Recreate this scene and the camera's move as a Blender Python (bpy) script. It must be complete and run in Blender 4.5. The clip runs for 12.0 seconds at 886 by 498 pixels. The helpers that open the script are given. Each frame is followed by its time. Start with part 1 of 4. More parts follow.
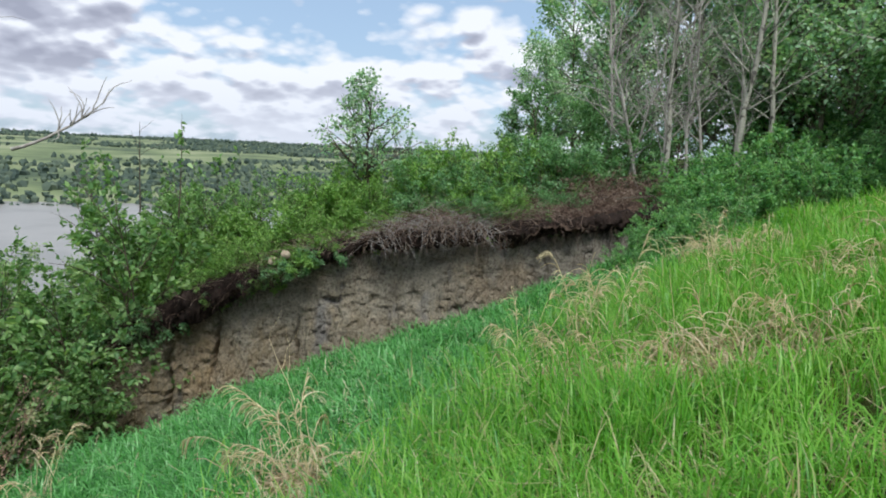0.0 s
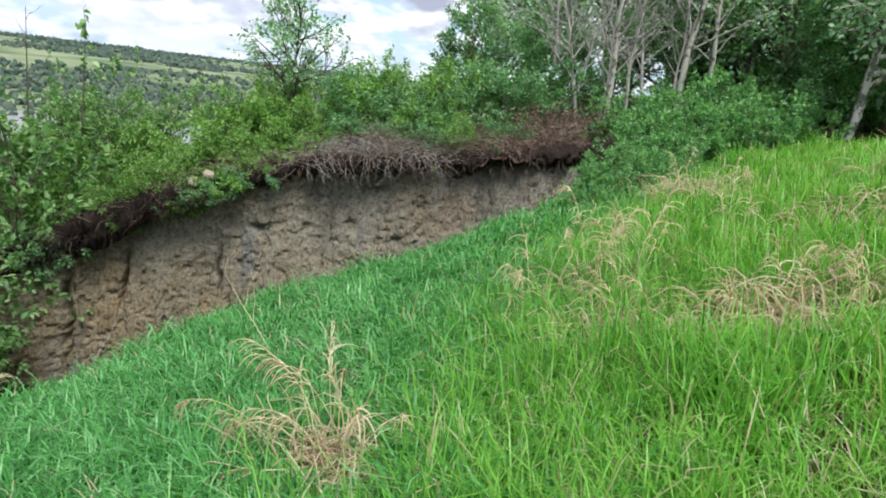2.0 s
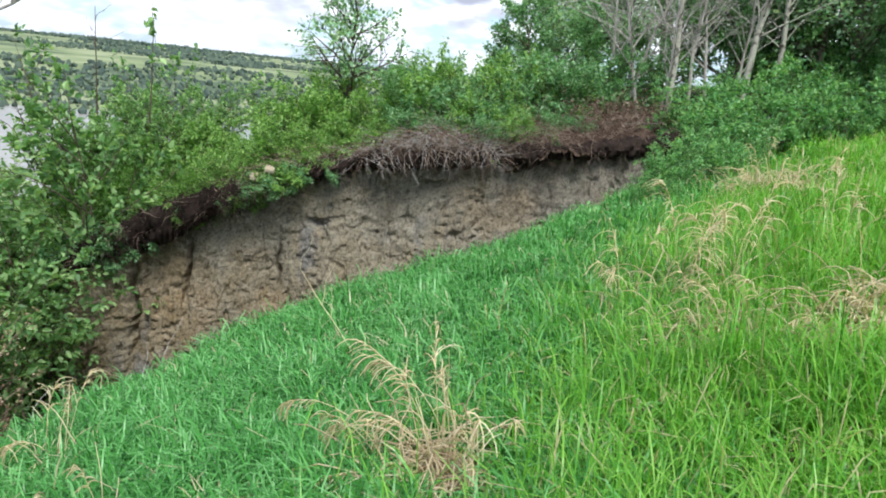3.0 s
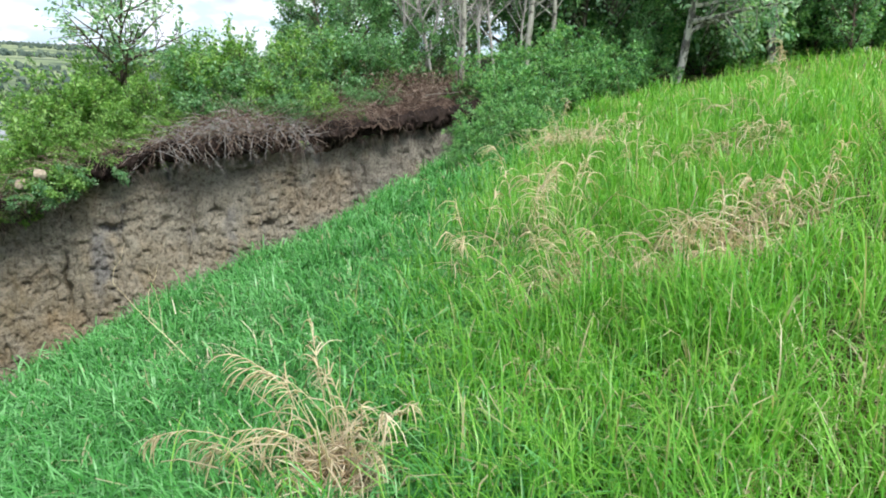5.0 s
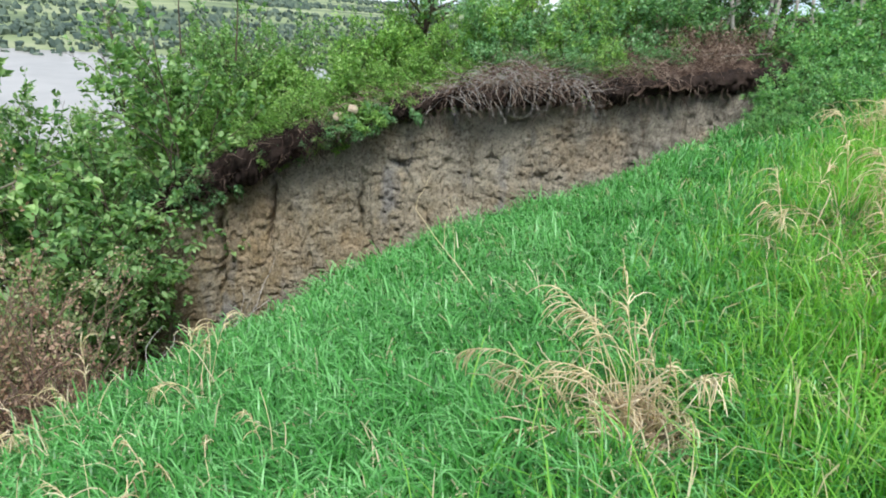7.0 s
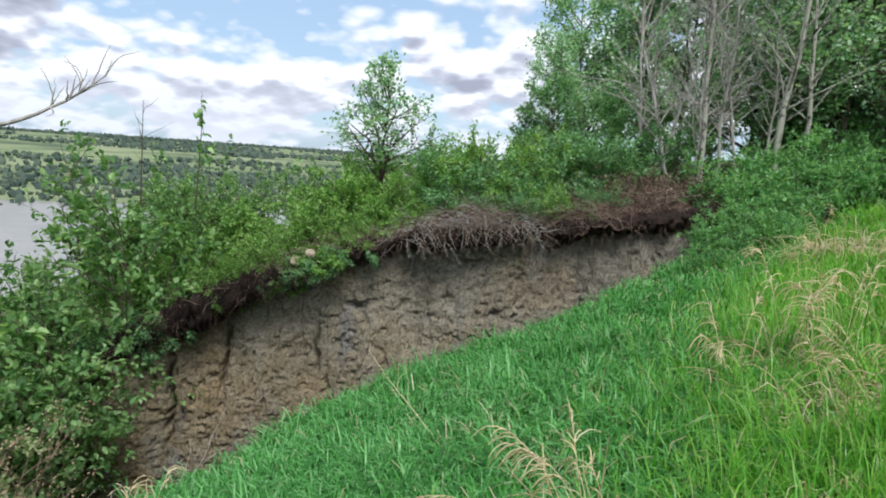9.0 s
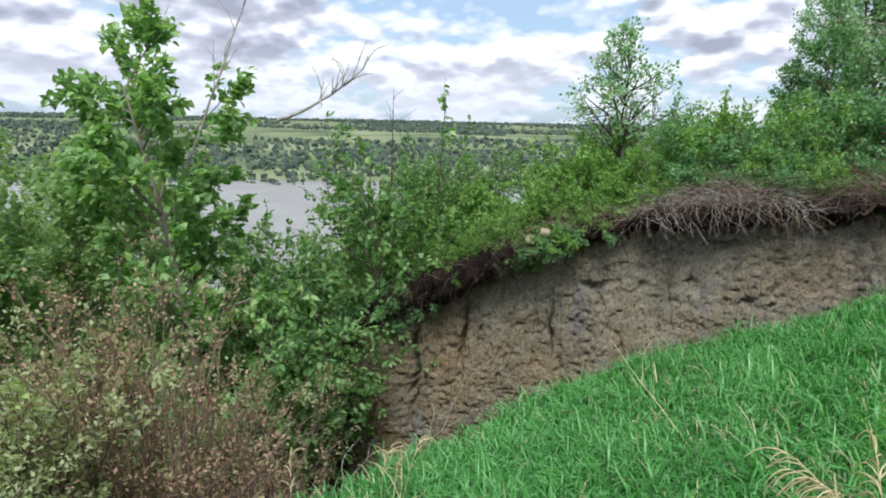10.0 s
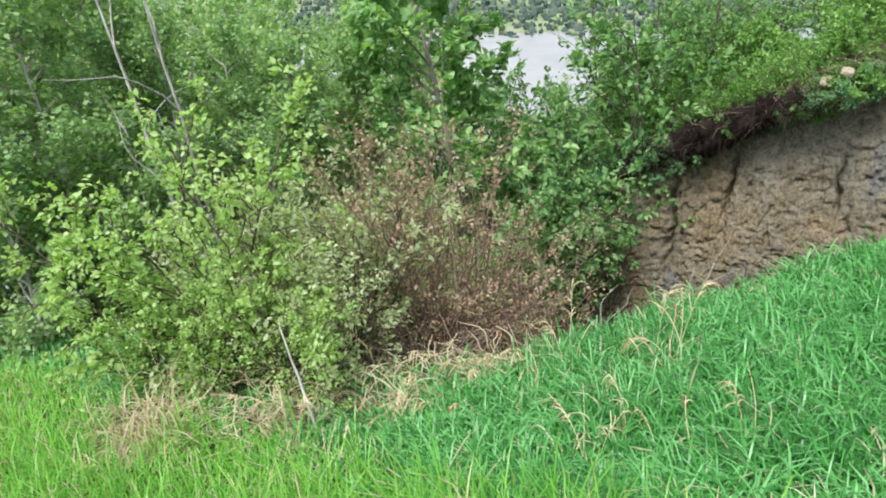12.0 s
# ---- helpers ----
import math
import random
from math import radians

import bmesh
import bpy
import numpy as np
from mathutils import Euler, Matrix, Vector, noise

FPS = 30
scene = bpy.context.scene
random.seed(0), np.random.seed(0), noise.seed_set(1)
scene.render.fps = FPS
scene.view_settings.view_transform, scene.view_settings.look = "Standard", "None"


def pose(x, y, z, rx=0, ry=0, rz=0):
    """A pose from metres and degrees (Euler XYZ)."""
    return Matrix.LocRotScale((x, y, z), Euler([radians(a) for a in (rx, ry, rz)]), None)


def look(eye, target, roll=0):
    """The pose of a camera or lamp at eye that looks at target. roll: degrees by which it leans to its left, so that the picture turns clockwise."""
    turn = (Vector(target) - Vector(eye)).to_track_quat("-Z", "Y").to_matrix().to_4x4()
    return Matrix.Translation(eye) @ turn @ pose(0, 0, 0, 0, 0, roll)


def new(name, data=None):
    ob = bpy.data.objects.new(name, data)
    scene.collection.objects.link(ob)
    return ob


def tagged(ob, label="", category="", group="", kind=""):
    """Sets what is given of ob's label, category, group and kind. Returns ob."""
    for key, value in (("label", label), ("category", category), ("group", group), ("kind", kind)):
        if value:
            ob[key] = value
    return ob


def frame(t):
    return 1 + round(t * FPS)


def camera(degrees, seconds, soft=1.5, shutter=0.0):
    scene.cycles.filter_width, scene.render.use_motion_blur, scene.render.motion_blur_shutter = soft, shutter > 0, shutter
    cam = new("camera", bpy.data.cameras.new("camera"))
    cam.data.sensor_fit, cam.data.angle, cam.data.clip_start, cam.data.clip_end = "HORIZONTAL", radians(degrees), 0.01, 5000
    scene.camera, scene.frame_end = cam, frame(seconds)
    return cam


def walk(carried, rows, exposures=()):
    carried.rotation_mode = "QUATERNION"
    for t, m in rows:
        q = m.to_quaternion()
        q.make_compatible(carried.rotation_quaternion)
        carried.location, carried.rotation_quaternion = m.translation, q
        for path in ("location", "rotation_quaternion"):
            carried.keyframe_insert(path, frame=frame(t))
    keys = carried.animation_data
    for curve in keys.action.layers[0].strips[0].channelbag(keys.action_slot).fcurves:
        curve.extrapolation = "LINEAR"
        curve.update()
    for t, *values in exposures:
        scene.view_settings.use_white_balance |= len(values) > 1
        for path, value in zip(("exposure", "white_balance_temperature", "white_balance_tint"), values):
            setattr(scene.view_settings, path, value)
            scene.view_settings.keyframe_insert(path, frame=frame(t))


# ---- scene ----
# Seconds, eye x y z, yaw, pitch, roll.  The origin is the eye at 5.5 s.
PATH = [
    (0.0, 1.575, -0.407, 0.207, 20.42, -8.55, 2.62),
    (0.5, 1.394, -0.302, 0.183, 17.25, -10.30, 1.91),
    (1.0, 1.161, -0.219, 0.173, 16.97, -8.54, 0.96),
    (1.5, 0.933, -0.172, 0.106, 11.42, -9.91, 2.44),
    (2.0, 0.673, -0.129, 0.072, 9.91, -14.24, 6.68),
    (2.5, 0.516, -0.103, 0.065, 11.68, -14.39, 5.55),
    (2.7, 0.454, -0.085, 0.044, 13.63, -14.59, 6.03),
    (4.3, 0.075, -0.106, 0.006, 2.45, -18.04, 2.62),
    (4.5, 0.093, -0.058, 0.006, -1.29, -16.31, 2.15),
    (5.0, 0.078, 0.002, -0.002, -4.90, -15.82, 3.17),
    (5.5, 0.000, 0.000, 0.000, 0.00, -14.18, 4.21),
    (6.0, -0.108, -0.046, -0.035, 7.31, -16.34, 4.40),
    (6.5, -0.223, -0.039, -0.100, 15.39, -19.76, 5.23),
    (6.7, -0.245, -0.037, -0.110, 17.43, -20.72, 4.98),
    (8.3, -0.224, -0.056, -0.039, 16.63, -18.76, 4.10),
    (8.5, -0.248, -0.040, -0.023, 16.39, -15.18, 4.85),
    (9.0, -0.158, -0.093, -0.064, 14.81, -7.89, 3.90),
    (9.5, -0.217, -0.065, -0.086, 23.44, -9.06, 2.58),
    (10.0, -0.291, -0.030, -0.025, 35.60, -11.12, 1.25),
    (10.5, -0.338, -0.039, -0.057, 42.31, -12.65, 0.82),
    (11.0, -0.349, -0.053, -0.065, 46.42, -13.66, 0.91),
    (11.5, -0.400, -0.122, -0.105, 51.14, -20.04, 0.75),
    (12.0, -0.439, -0.303, -0.109, 57.90, -23.61, -3.81),
]

# the film's camera opens up as it looks down and away from the sky
EXPOSURE = [(t, e, 6050, 9) for t, e in ((0.0, 0.03), (0.5, 0.24), (1.0, 0.14), (1.5, 0.32), (2.0, 0.42), (2.5, 0.5), (4.5, 0.68), (5.0, 0.72), (5.5, 0.8), (6.5, 0.65), (8.3, 0.85), (9.0, 0.2), (10.5, 0.2), (11.0, 0.32), (12.0, 0.78))]


def view(x, y, z, yaw, pitch, roll):
    a, b = radians(yaw), radians(pitch)
    eye = Vector((x, y, z))
    return look(eye, eye + Vector((-math.sin(a) * math.cos(b), math.cos(a) * math.cos(b), math.sin(b))), roll)


cam = camera(70.4, 12.0, soft=1.9)
walk(cam, [(row[0], view(*row[1:])) for row in PATH], exposures=EXPOSURE)

# ---- light ----
SUN_EL, SUN_AZ = radians(60), radians(150)
world = bpy.data.worlds.new("sky")
scene.world = world
world.use_nodes = True


class Nodes:
    """Short hand for building a node tree."""

    def __init__(self, tree):
        self.tree = tree
        tree.nodes.clear()

    def add(self, kind, **kw):
        n = self.tree.nodes.new(kind)
        for k, v in kw.items():
            if k in n.bl_rna.properties:
                setattr(n, k, v)
            else:
                n.inputs[k.replace("_", " ")].default_value = v
        return n

    def link(self, a, b):
        self.tree.links.new(a, b)

    def math(self, op, a, b=None, c=None, clamp=False):
        n = self.tree.nodes.new("ShaderNodeMath")
        n.operation, n.use_clamp = op, clamp
        for i, v in enumerate((a, b, c)):
            if v is None:
                continue
            if isinstance(v, (int, float)):
                n.inputs[i].default_value = v
            else:
                self.link(v, n.inputs[i])
        return n.outputs[0]

    def ramp(self, fac, stops, mode="LINEAR"):
        n = self.tree.nodes.new("ShaderNodeValToRGB")
        n.color_ramp.interpolation = mode
        while len(n.color_ramp.elements) < len(stops):
            n.color_ramp.elements.new(0.5)
        for el, (p, c) in zip(n.color_ramp.elements, stops):
            el.position, el.color = p, (*c, 1) if len(c) == 3 else c
        self.link(fac, n.inputs[0])
        return n.outputs[0]

    def noise(self, vec, scale, detail=4.0, rough=0.55, stretch=None, distort=0.0):
        if stretch:
            m = self.tree.nodes.new("ShaderNodeMapping")
            m.inputs["Scale"].default_value = stretch
            self.link(vec, m.inputs[0])
            vec = m.outputs[0]
        n = self.tree.nodes.new("ShaderNodeTexNoise")
        n.inputs["Scale"].default_value, n.inputs["Detail"].default_value = scale, detail
        n.inputs["Roughness"].default_value, n.inputs["Distortion"].default_value = rough, distort
        self.link(vec, n.inputs["Vector"])
        return n.outputs[0]

    def mix(self, fac, a, b, blend="MIX"):
        n = self.tree.nodes.new("ShaderNodeMix")
        n.data_type, n.blend_type = "RGBA", blend
        for sock, v in ((n.inputs[0], fac), (n.inputs[6], a), (n.inputs[7], b)):
            if isinstance(v, (int, float)):
                sock.default_value = v
            elif isinstance(v, tuple):
                sock.default_value = (*v, 1)
            else:
                self.link(v, sock)
        return n.outputs[2]


def build_sky():
    """Broken cumulus: heaped puffs with lit edges and grey bases, blue in the gaps."""
    k = Nodes(world.node_tree)
    sky = k.add("ShaderNodeTexSky", sky_type="NISHITA", sun_disc=False, sun_elevation=SUN_EL, sun_rotation=SUN_AZ)
    co = k.add("ShaderNodeTexCoord").outputs["Generated"]
    sep = k.add("ShaderNodeSeparateXYZ")
    k.link(co, sep.inputs[0])
    up = k.math("ADD", k.math("MAXIMUM", sep.outputs[2], 0.0), 0.36)

    def heap(near):
        """How much cloud there is; below 1, near looks a little higher up."""
        flat = k.add("ShaderNodeCombineXYZ", Z=2.3)
        k.link(k.math("DIVIDE", k.math("MULTIPLY", sep.outputs[0], near), up), flat.inputs[0])
        k.link(k.math("DIVIDE", k.math("MULTIPLY", sep.outputs[1], near), up), flat.inputs[1])
        broad = k.noise(flat.outputs[0], 1.5, 7.0, 0.55)
        puff = k.add("ShaderNodeTexVoronoi", feature="SMOOTH_F1", Scale=4.6, Smoothness=0.4, Detail=2.5, Roughness=0.6)
        k.link(flat.outputs[0], puff.inputs["Vector"])
        return k.math("ADD", broad, k.math("MULTIPLY", k.math("SUBTRACT", 0.86, puff.outputs["Distance"]), 0.30))

    here, above = heap(1.0), heap(0.965)
    mask = k.ramp(here, [(0.315, (0, 0, 0)), (0.42, (1, 1, 1))])
    lit = k.math("ADD", k.math("MULTIPLY", k.math("SUBTRACT", here, above), 4.0), 0.48)
    high = k.math("MULTIPLY", k.math("SUBTRACT", sep.outputs[2], 0.12, clamp=True), 1.9)
    thick = k.math("MULTIPLY", k.math("SUBTRACT", here, 0.55), k.math("ADD", high, 1.5))
    shade = k.math("SUBTRACT", lit, k.math("ADD", thick, k.math("MULTIPLY", high, 0.42)))
    tone = k.ramp(shade, [(0.05, (0.40, 0.41, 0.49)), (0.38, (0.56, 0.57, 0.65)), (0.54, (0.74, 0.75, 0.81)), (0.70, (0.95, 0.95, 0.97))])
    low = k.math("MULTIPLY", sep.outputs[2], 9.0, clamp=True)
    tone = k.mix(low, (0.80, 0.82, 0.88), tone)
    blue = k.mix(1.0, sky.outputs[0], (0.10, 0.10, 0.10), "MULTIPLY")
    blue = k.mix(0.5, blue, (0.60, 0.77, 0.97))
    both = k.mix(mask, blue, tone)
    bg = k.add("ShaderNodeBackground", Strength=1.0)
    k.link(both, bg.inputs[0])
    out = k.add("ShaderNodeOutputWorld")
    k.link(bg.outputs[0], out.inputs[0])


build_sky()
sun = new("sun", bpy.data.lights.new("sun", "SUN"))
sun.data.energy, sun.data.angle, sun.data.color = 3.2, radians(24), (1.0, 0.96, 0.9)
sun.matrix_world = look((0, 0, 40), Vector((0, 0, 40)) - Vector((math.sin(SUN_AZ) * math.cos(SUN_EL), math.cos(SUN_AZ) * math.cos(SUN_EL), math.sin(SUN_EL))))


# ---- materials ----
def finish(k, mat, color, rough=0.8, bump=None, strength=0.4, dist=0.02, spec=0.3, translucent=0.0):
    b = k.add("ShaderNodeBsdfPrincipled", Roughness=rough)
    b.inputs["Specular IOR Level"].default_value = spec
    k.link(color, b.inputs["Base Color"])
    if bump is not None:
        n = k.add("ShaderNodeBump", Strength=strength, Distance=dist)
        k.link(bump, n.inputs["Height"])
        k.link(n.outputs[0], b.inputs["Normal"])
    last = b.outputs[0]
    if translucent:
        t = k.add("ShaderNodeBsdfTranslucent")
        k.link(k.mix(1.0, color, (1.15, 1.2, 0.6), "MULTIPLY"), t.inputs[0])
        m = k.add("ShaderNodeMixShader", Fac=translucent)
        k.link(last, m.inputs[1])
        k.link(t.outputs[0], m.inputs[2])
        last = m.outputs[0]
    out = k.add("ShaderNodeOutputMaterial")
    k.link(last, out.inputs[0])
    return mat


def material(name):
    mat = bpy.data.materials.new(name)
    mat.use_nodes = True
    k = Nodes(mat.node_tree)
    co = k.add("ShaderNodeTexCoord").outputs["Object"]
    return mat, k, co


def leafy(name, stops, rough=0.42, translucent=0.45, patch=0.0, patch_color=(0.2, 0.15, 0.08), spec=0.4):
    """Leaves or blades, each with its own tint, in drifts of lighter and darker growth."""
    mat, k, co = material(name)
    rnd = k.add("ShaderNodeNewGeometry").outputs["Random Per Island"]
    drift = k.noise(co, 1.4, 3.0)
    f = k.math("ADD", k.math("MULTIPLY", rnd, 0.62), k.math("MULTIPLY", drift, 0.42))
    color = k.ramp(f, stops)
    if patch:
        sel = k.math("GREATER_THAN", k.math("FRACT", k.math("MULTIPLY", rnd, 37.0)), 1.0 - patch)
        color = k.mix(sel, color, patch_color)
    return finish(k, mat, color, rough, spec=spec, translucent=translucent)


def bark(name, light, dark, scale=6.0, stretch=(1, 1, 0.3), contrast=(0.42, 0.6), rough=0.85):
    mat, k, co = material(name)
    n = k.noise(co, scale, 5.0, 0.6, stretch)
    fine = k.noise(co, scale * 7, 3.0, 0.6, stretch)
    color = k.ramp(n, [(contrast[0], dark), (contrast[1], light)])
    color = k.mix(0.35, color, k.ramp(fine, [(0.3, dark), (0.7, light)]))
    return finish(k, mat, color, rough, fine, 0.5, 0.01)


def soil_material():
    """Cut earth: grey-brown loam, ochre clay low down and blue-grey seeps, with fine crumbling."""
    mat, k, co = material("cut_earth")
    sep = k.add("ShaderNodeSeparateXYZ")
    k.link(co, sep.inputs[0])
    big = k.noise(co, 0.8, 4.0, 0.6, (1, 1, 0.8))
    mid = k.noise(co, 3.5, 6.0, 0.7, (1, 1, 0.55), 0.5)
    fine = k.noise(co, 24, 6.0, 0.72)
    d = k.math("ADD", k.math("MULTIPLY", sep.outputs[2], -0.15), k.math("ADD", k.math("MULTIPLY", big, 0.6), k.math("MULTIPLY", sep.outputs[0], -0.03)))
    base = k.ramp(d, [(0.45, (0.182, 0.162, 0.130)), (0.62, (0.238, 0.215, 0.163)), (0.80, (0.272, 0.240, 0.165)), (0.96, (0.25, 0.195, 0.110))])
    base = k.mix(k.ramp(mid, [(0.35, (0, 0, 0)), (0.7, (0.8, 0.8, 0.8))]), base, (0.375, 0.345, 0.268))
    ochre = k.ramp(k.noise(co, 1.1, 4.0, 0.6), [(0.50, (0, 0, 0)), (0.68, (0.5, 0.5, 0.5))])
    base = k.mix(ochre, base, (0.315, 0.225, 0.122))
    seep = k.ramp(k.noise(co, 1.9, 3.0, 0.6, (1, 1, 0.35)), [(0.56, (0, 0, 0)), (0.68, (0.8, 0.8, 0.8))])
    base = k.mix(seep, base, (0.205, 0.20, 0.185))
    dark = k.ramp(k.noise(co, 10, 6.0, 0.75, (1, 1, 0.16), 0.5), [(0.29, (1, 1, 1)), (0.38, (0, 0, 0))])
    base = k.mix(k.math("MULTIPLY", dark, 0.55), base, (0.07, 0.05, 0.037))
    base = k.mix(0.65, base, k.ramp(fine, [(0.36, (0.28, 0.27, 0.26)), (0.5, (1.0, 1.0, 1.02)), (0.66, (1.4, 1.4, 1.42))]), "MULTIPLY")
    # chipped, slumped relief: upright runnels, short ledges and fine crumbs
    runnel = k.noise(co, 7.0, 5.0, 0.65, (1, 1, 0.18))
    ledge = k.noise(co, 9.0, 5.0, 0.65, (0.45, 0.45, 1.5))
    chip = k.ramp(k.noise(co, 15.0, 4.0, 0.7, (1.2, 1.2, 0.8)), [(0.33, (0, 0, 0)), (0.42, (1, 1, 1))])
    # shade painted into the colour wherever a chip leaves a hollow
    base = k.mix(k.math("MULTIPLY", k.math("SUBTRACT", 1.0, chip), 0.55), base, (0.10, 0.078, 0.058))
    relief = k.math("ADD", k.math("ADD", k.math("MULTIPLY", runnel, 0.9), k.math("MULTIPLY", ledge, 0.25)), k.math("ADD", k.math("MULTIPLY", chip, 0.30), k.math("MULTIPLY", fine, 0.9)))
    return finish(k, mat, base, 0.95, k.math("ADD", relief, k.math("MULTIPLY", mid, 0.5)), 0.95, 0.05, spec=0.12)


def humus_material():
    mat, k, co = material("humus")
    n, f = k.noise(co, 5, 5.0), k.noise(co, 45, 4.0, 0.7)
    c = k.ramp(n, [(0.3, (0.016, 0.012, 0.010)), (0.7, (0.052, 0.036, 0.028))])
    c = k.mix(0.5, c, k.ramp(f, [(0.3, (0.4, 0.4, 0.4)), (0.7, (1.4, 1.4, 1.4))]), "MULTIPLY")
    return finish(k, mat, c, 0.95, f, 0.8, 0.03, spec=0.15)


def topsoil_material():
    mat, k, co = material("topsoil")
    n, f = k.noise(co, 4, 5.0), k.noise(co, 40, 4.0, 0.7)
    c = k.ramp(n, [(0.34, (0.032, 0.021, 0.016)), (0.5, (0.10, 0.066, 0.048)), (0.66, (0.23, 0.165, 0.12))])
    c = k.mix(0.5, c, k.ramp(f, [(0.35, (0.3, 0.3, 0.3)), (0.65, (1.4, 1.4, 1.4))]), "MULTIPLY")
    return finish(k, mat, c, 0.95, f, 1.0, 0.06, spec=0.15)


def ground_material():
    """Thatch and soil near by, meadow and woods' floor farther out."""
    mat, k, co = material("ground")
    n, f = k.noise(co, 1.2, 5.0), k.noise(co, 30, 4.0, 0.7)
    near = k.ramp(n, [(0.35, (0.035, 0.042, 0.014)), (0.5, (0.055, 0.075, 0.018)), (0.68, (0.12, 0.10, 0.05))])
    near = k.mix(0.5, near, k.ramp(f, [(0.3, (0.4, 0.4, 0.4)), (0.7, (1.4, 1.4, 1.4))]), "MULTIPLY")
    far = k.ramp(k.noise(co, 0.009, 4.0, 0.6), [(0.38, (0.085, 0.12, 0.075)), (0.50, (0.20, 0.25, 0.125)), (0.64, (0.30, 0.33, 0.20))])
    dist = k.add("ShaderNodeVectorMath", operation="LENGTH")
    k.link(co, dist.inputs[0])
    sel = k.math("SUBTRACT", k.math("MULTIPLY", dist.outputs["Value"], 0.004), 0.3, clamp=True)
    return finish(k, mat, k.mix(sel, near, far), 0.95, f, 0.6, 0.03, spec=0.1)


def water_material():
    mat, k, co = material("river_water")
    n = k.noise(co, 0.05, 3.0)
    c = k.ramp(n, [(0.4, (0.24, 0.24, 0.215)), (0.6, (0.31, 0.305, 0.275))])
    rip = k.noise(co, 0.8, 4.0, 0.6, (1, 0.4, 1))
    return finish(k, mat, c, 0.32, rip, 0.3, 0.2, spec=0.5)


TOPSOIL = topsoil_material()
EARTH, HUMUS, GROUND, WATER = soil_material(), humus_material(), ground_material(), water_material()
LUSH = leafy("lush_grass", [(0.15, (0.034, 0.150, 0.028)), (0.5, (0.090, 0.335, 0.060)), (0.82, (0.27, 0.60, 0.22))], 0.36, 0.38, 0.02, (0.50, 0.46, 0.28), 0.5)
MEADOW = leafy("meadow_grass", [(0.15, (0.075, 0.25, 0.026)), (0.42, (0.150, 0.42, 0.042)), (0.66, (0.25, 0.53, 0.07)), (0.9, (0.39, 0.62, 0.16))], 0.36, 0.42, 0.07, (0.56, 0.50, 0.29), 0.45)
STRAW = leafy("dry_grass", [(0.2, (0.56, 0.45, 0.26)), (0.5, (0.78, 0.66, 0.42)), (0.85, (0.90, 0.81, 0.60))], 0.65, 0.3, spec=0.2)
MATTED = leafy("matted_grass", [(0.2, (0.50, 0.39, 0.26)), (0.5, (0.74, 0.62, 0.44)), (0.85, (0.88, 0.79, 0.62))], 0.7, 0.35, spec=0.2)
DEADSTEM = leafy("dead_stems", [(0.15, (0.058, 0.036, 0.028)), (0.5, (0.18, 0.12, 0.088)), (0.9, (0.46, 0.37, 0.29))], 0.8, 0.1, spec=0.15)
SHRUB_LIGHT = leafy("shrub_leaves_light", [(0.15, (0.091, 0.207, 0.045)), (0.5, (0.211, 0.404, 0.094)), (0.85, (0.439, 0.627, 0.207))])
SHRUB_MID = leafy("shrub_leaves_green", [(0.15, (0.078, 0.188, 0.077)), (0.5, (0.172, 0.365, 0.153)), (0.85, (0.365, 0.575, 0.301))])
BLUEGREEN = leafy("shrub_leaves_deep", [(0.15, (0.079, 0.213, 0.079)), (0.5, (0.173, 0.399, 0.142)), (0.85, (0.390, 0.626, 0.250))])
WOOD_LEAF = leafy("wood_leaves", [(0.15, (0.140, 0.275, 0.162)), (0.5, (0.295, 0.52, 0.30)), (0.85, (0.63, 0.79, 0.56))])
SLOPE_LEAF = leafy("slope_leaves", [(0.15, (0.138, 0.251, 0.095)), (0.5, (0.256, 0.422, 0.163)), (0.85, (0.477, 0.607, 0.287))], 0.45, 0.5)
POPLAR_LEAF = leafy("poplar_leaves", [(0.15, (0.095, 0.215, 0.072)), (0.5, (0.235, 0.43, 0.135)), (0.85, (0.49, 0.68, 0.30))], 0.4)
GULLY_LEAF = leafy("gully_leaves", [(0.15, (0.072, 0.172, 0.06)), (0.5, (0.18, 0.352, 0.112)), (0.85, (0.42, 0.61, 0.265))], 0.4)
LIME_LEAF = leafy("lime_leaves", [(0.15, (0.23, 0.37, 0.09)), (0.5, (0.40, 0.58, 0.17)), (0.85, (0.60, 0.74, 0.36))], 0.5, 0.5, spec=0.25)
GREY_LEAF = leafy("grey_green_leaves", [(0.15, (0.25, 0.32, 0.13)), (0.5, (0.42, 0.49, 0.24)), (0.85, (0.62, 0.66, 0.44))], 0.6, 0.45)
RUST_LEAF = leafy("withered_leaves", [(0.1, (0.23, 0.125, 0.08)), (0.45, (0.41, 0.265, 0.175)), (0.85, (0.60, 0.46, 0.33))], 0.7, 0.3, 0.18, (0.30, 0.33, 0.14))
# distance haze is painted into the far leaves as a pale bluish tint
FAR_HAZE_LEAF = leafy("far_woods", [(0.2, (0.058, 0.085, 0.072)), (0.5, (0.088, 0.122, 0.095)), (0.85, (0.14, 0.18, 0.125))], 0.9, 0.0, spec=0.05)
BARK_BROWN = bark("brown_bark", (0.16, 0.12, 0.085), (0.05, 0.036, 0.027))
BARK_GREY = bark("grey_deadwood", (0.55, 0.52, 0.47), (0.27, 0.245, 0.215), 9)
BARK_MID = bark("poplar_bark", (0.30, 0.27, 0.21), (0.12, 0.10, 0.08), 8)
BARK_ASPEN = bark("aspen_bark", (0.50, 0.48, 0.40), (0.035, 0.03, 0.025), 7, (1, 1, 0.8), (0.40, 0.47))
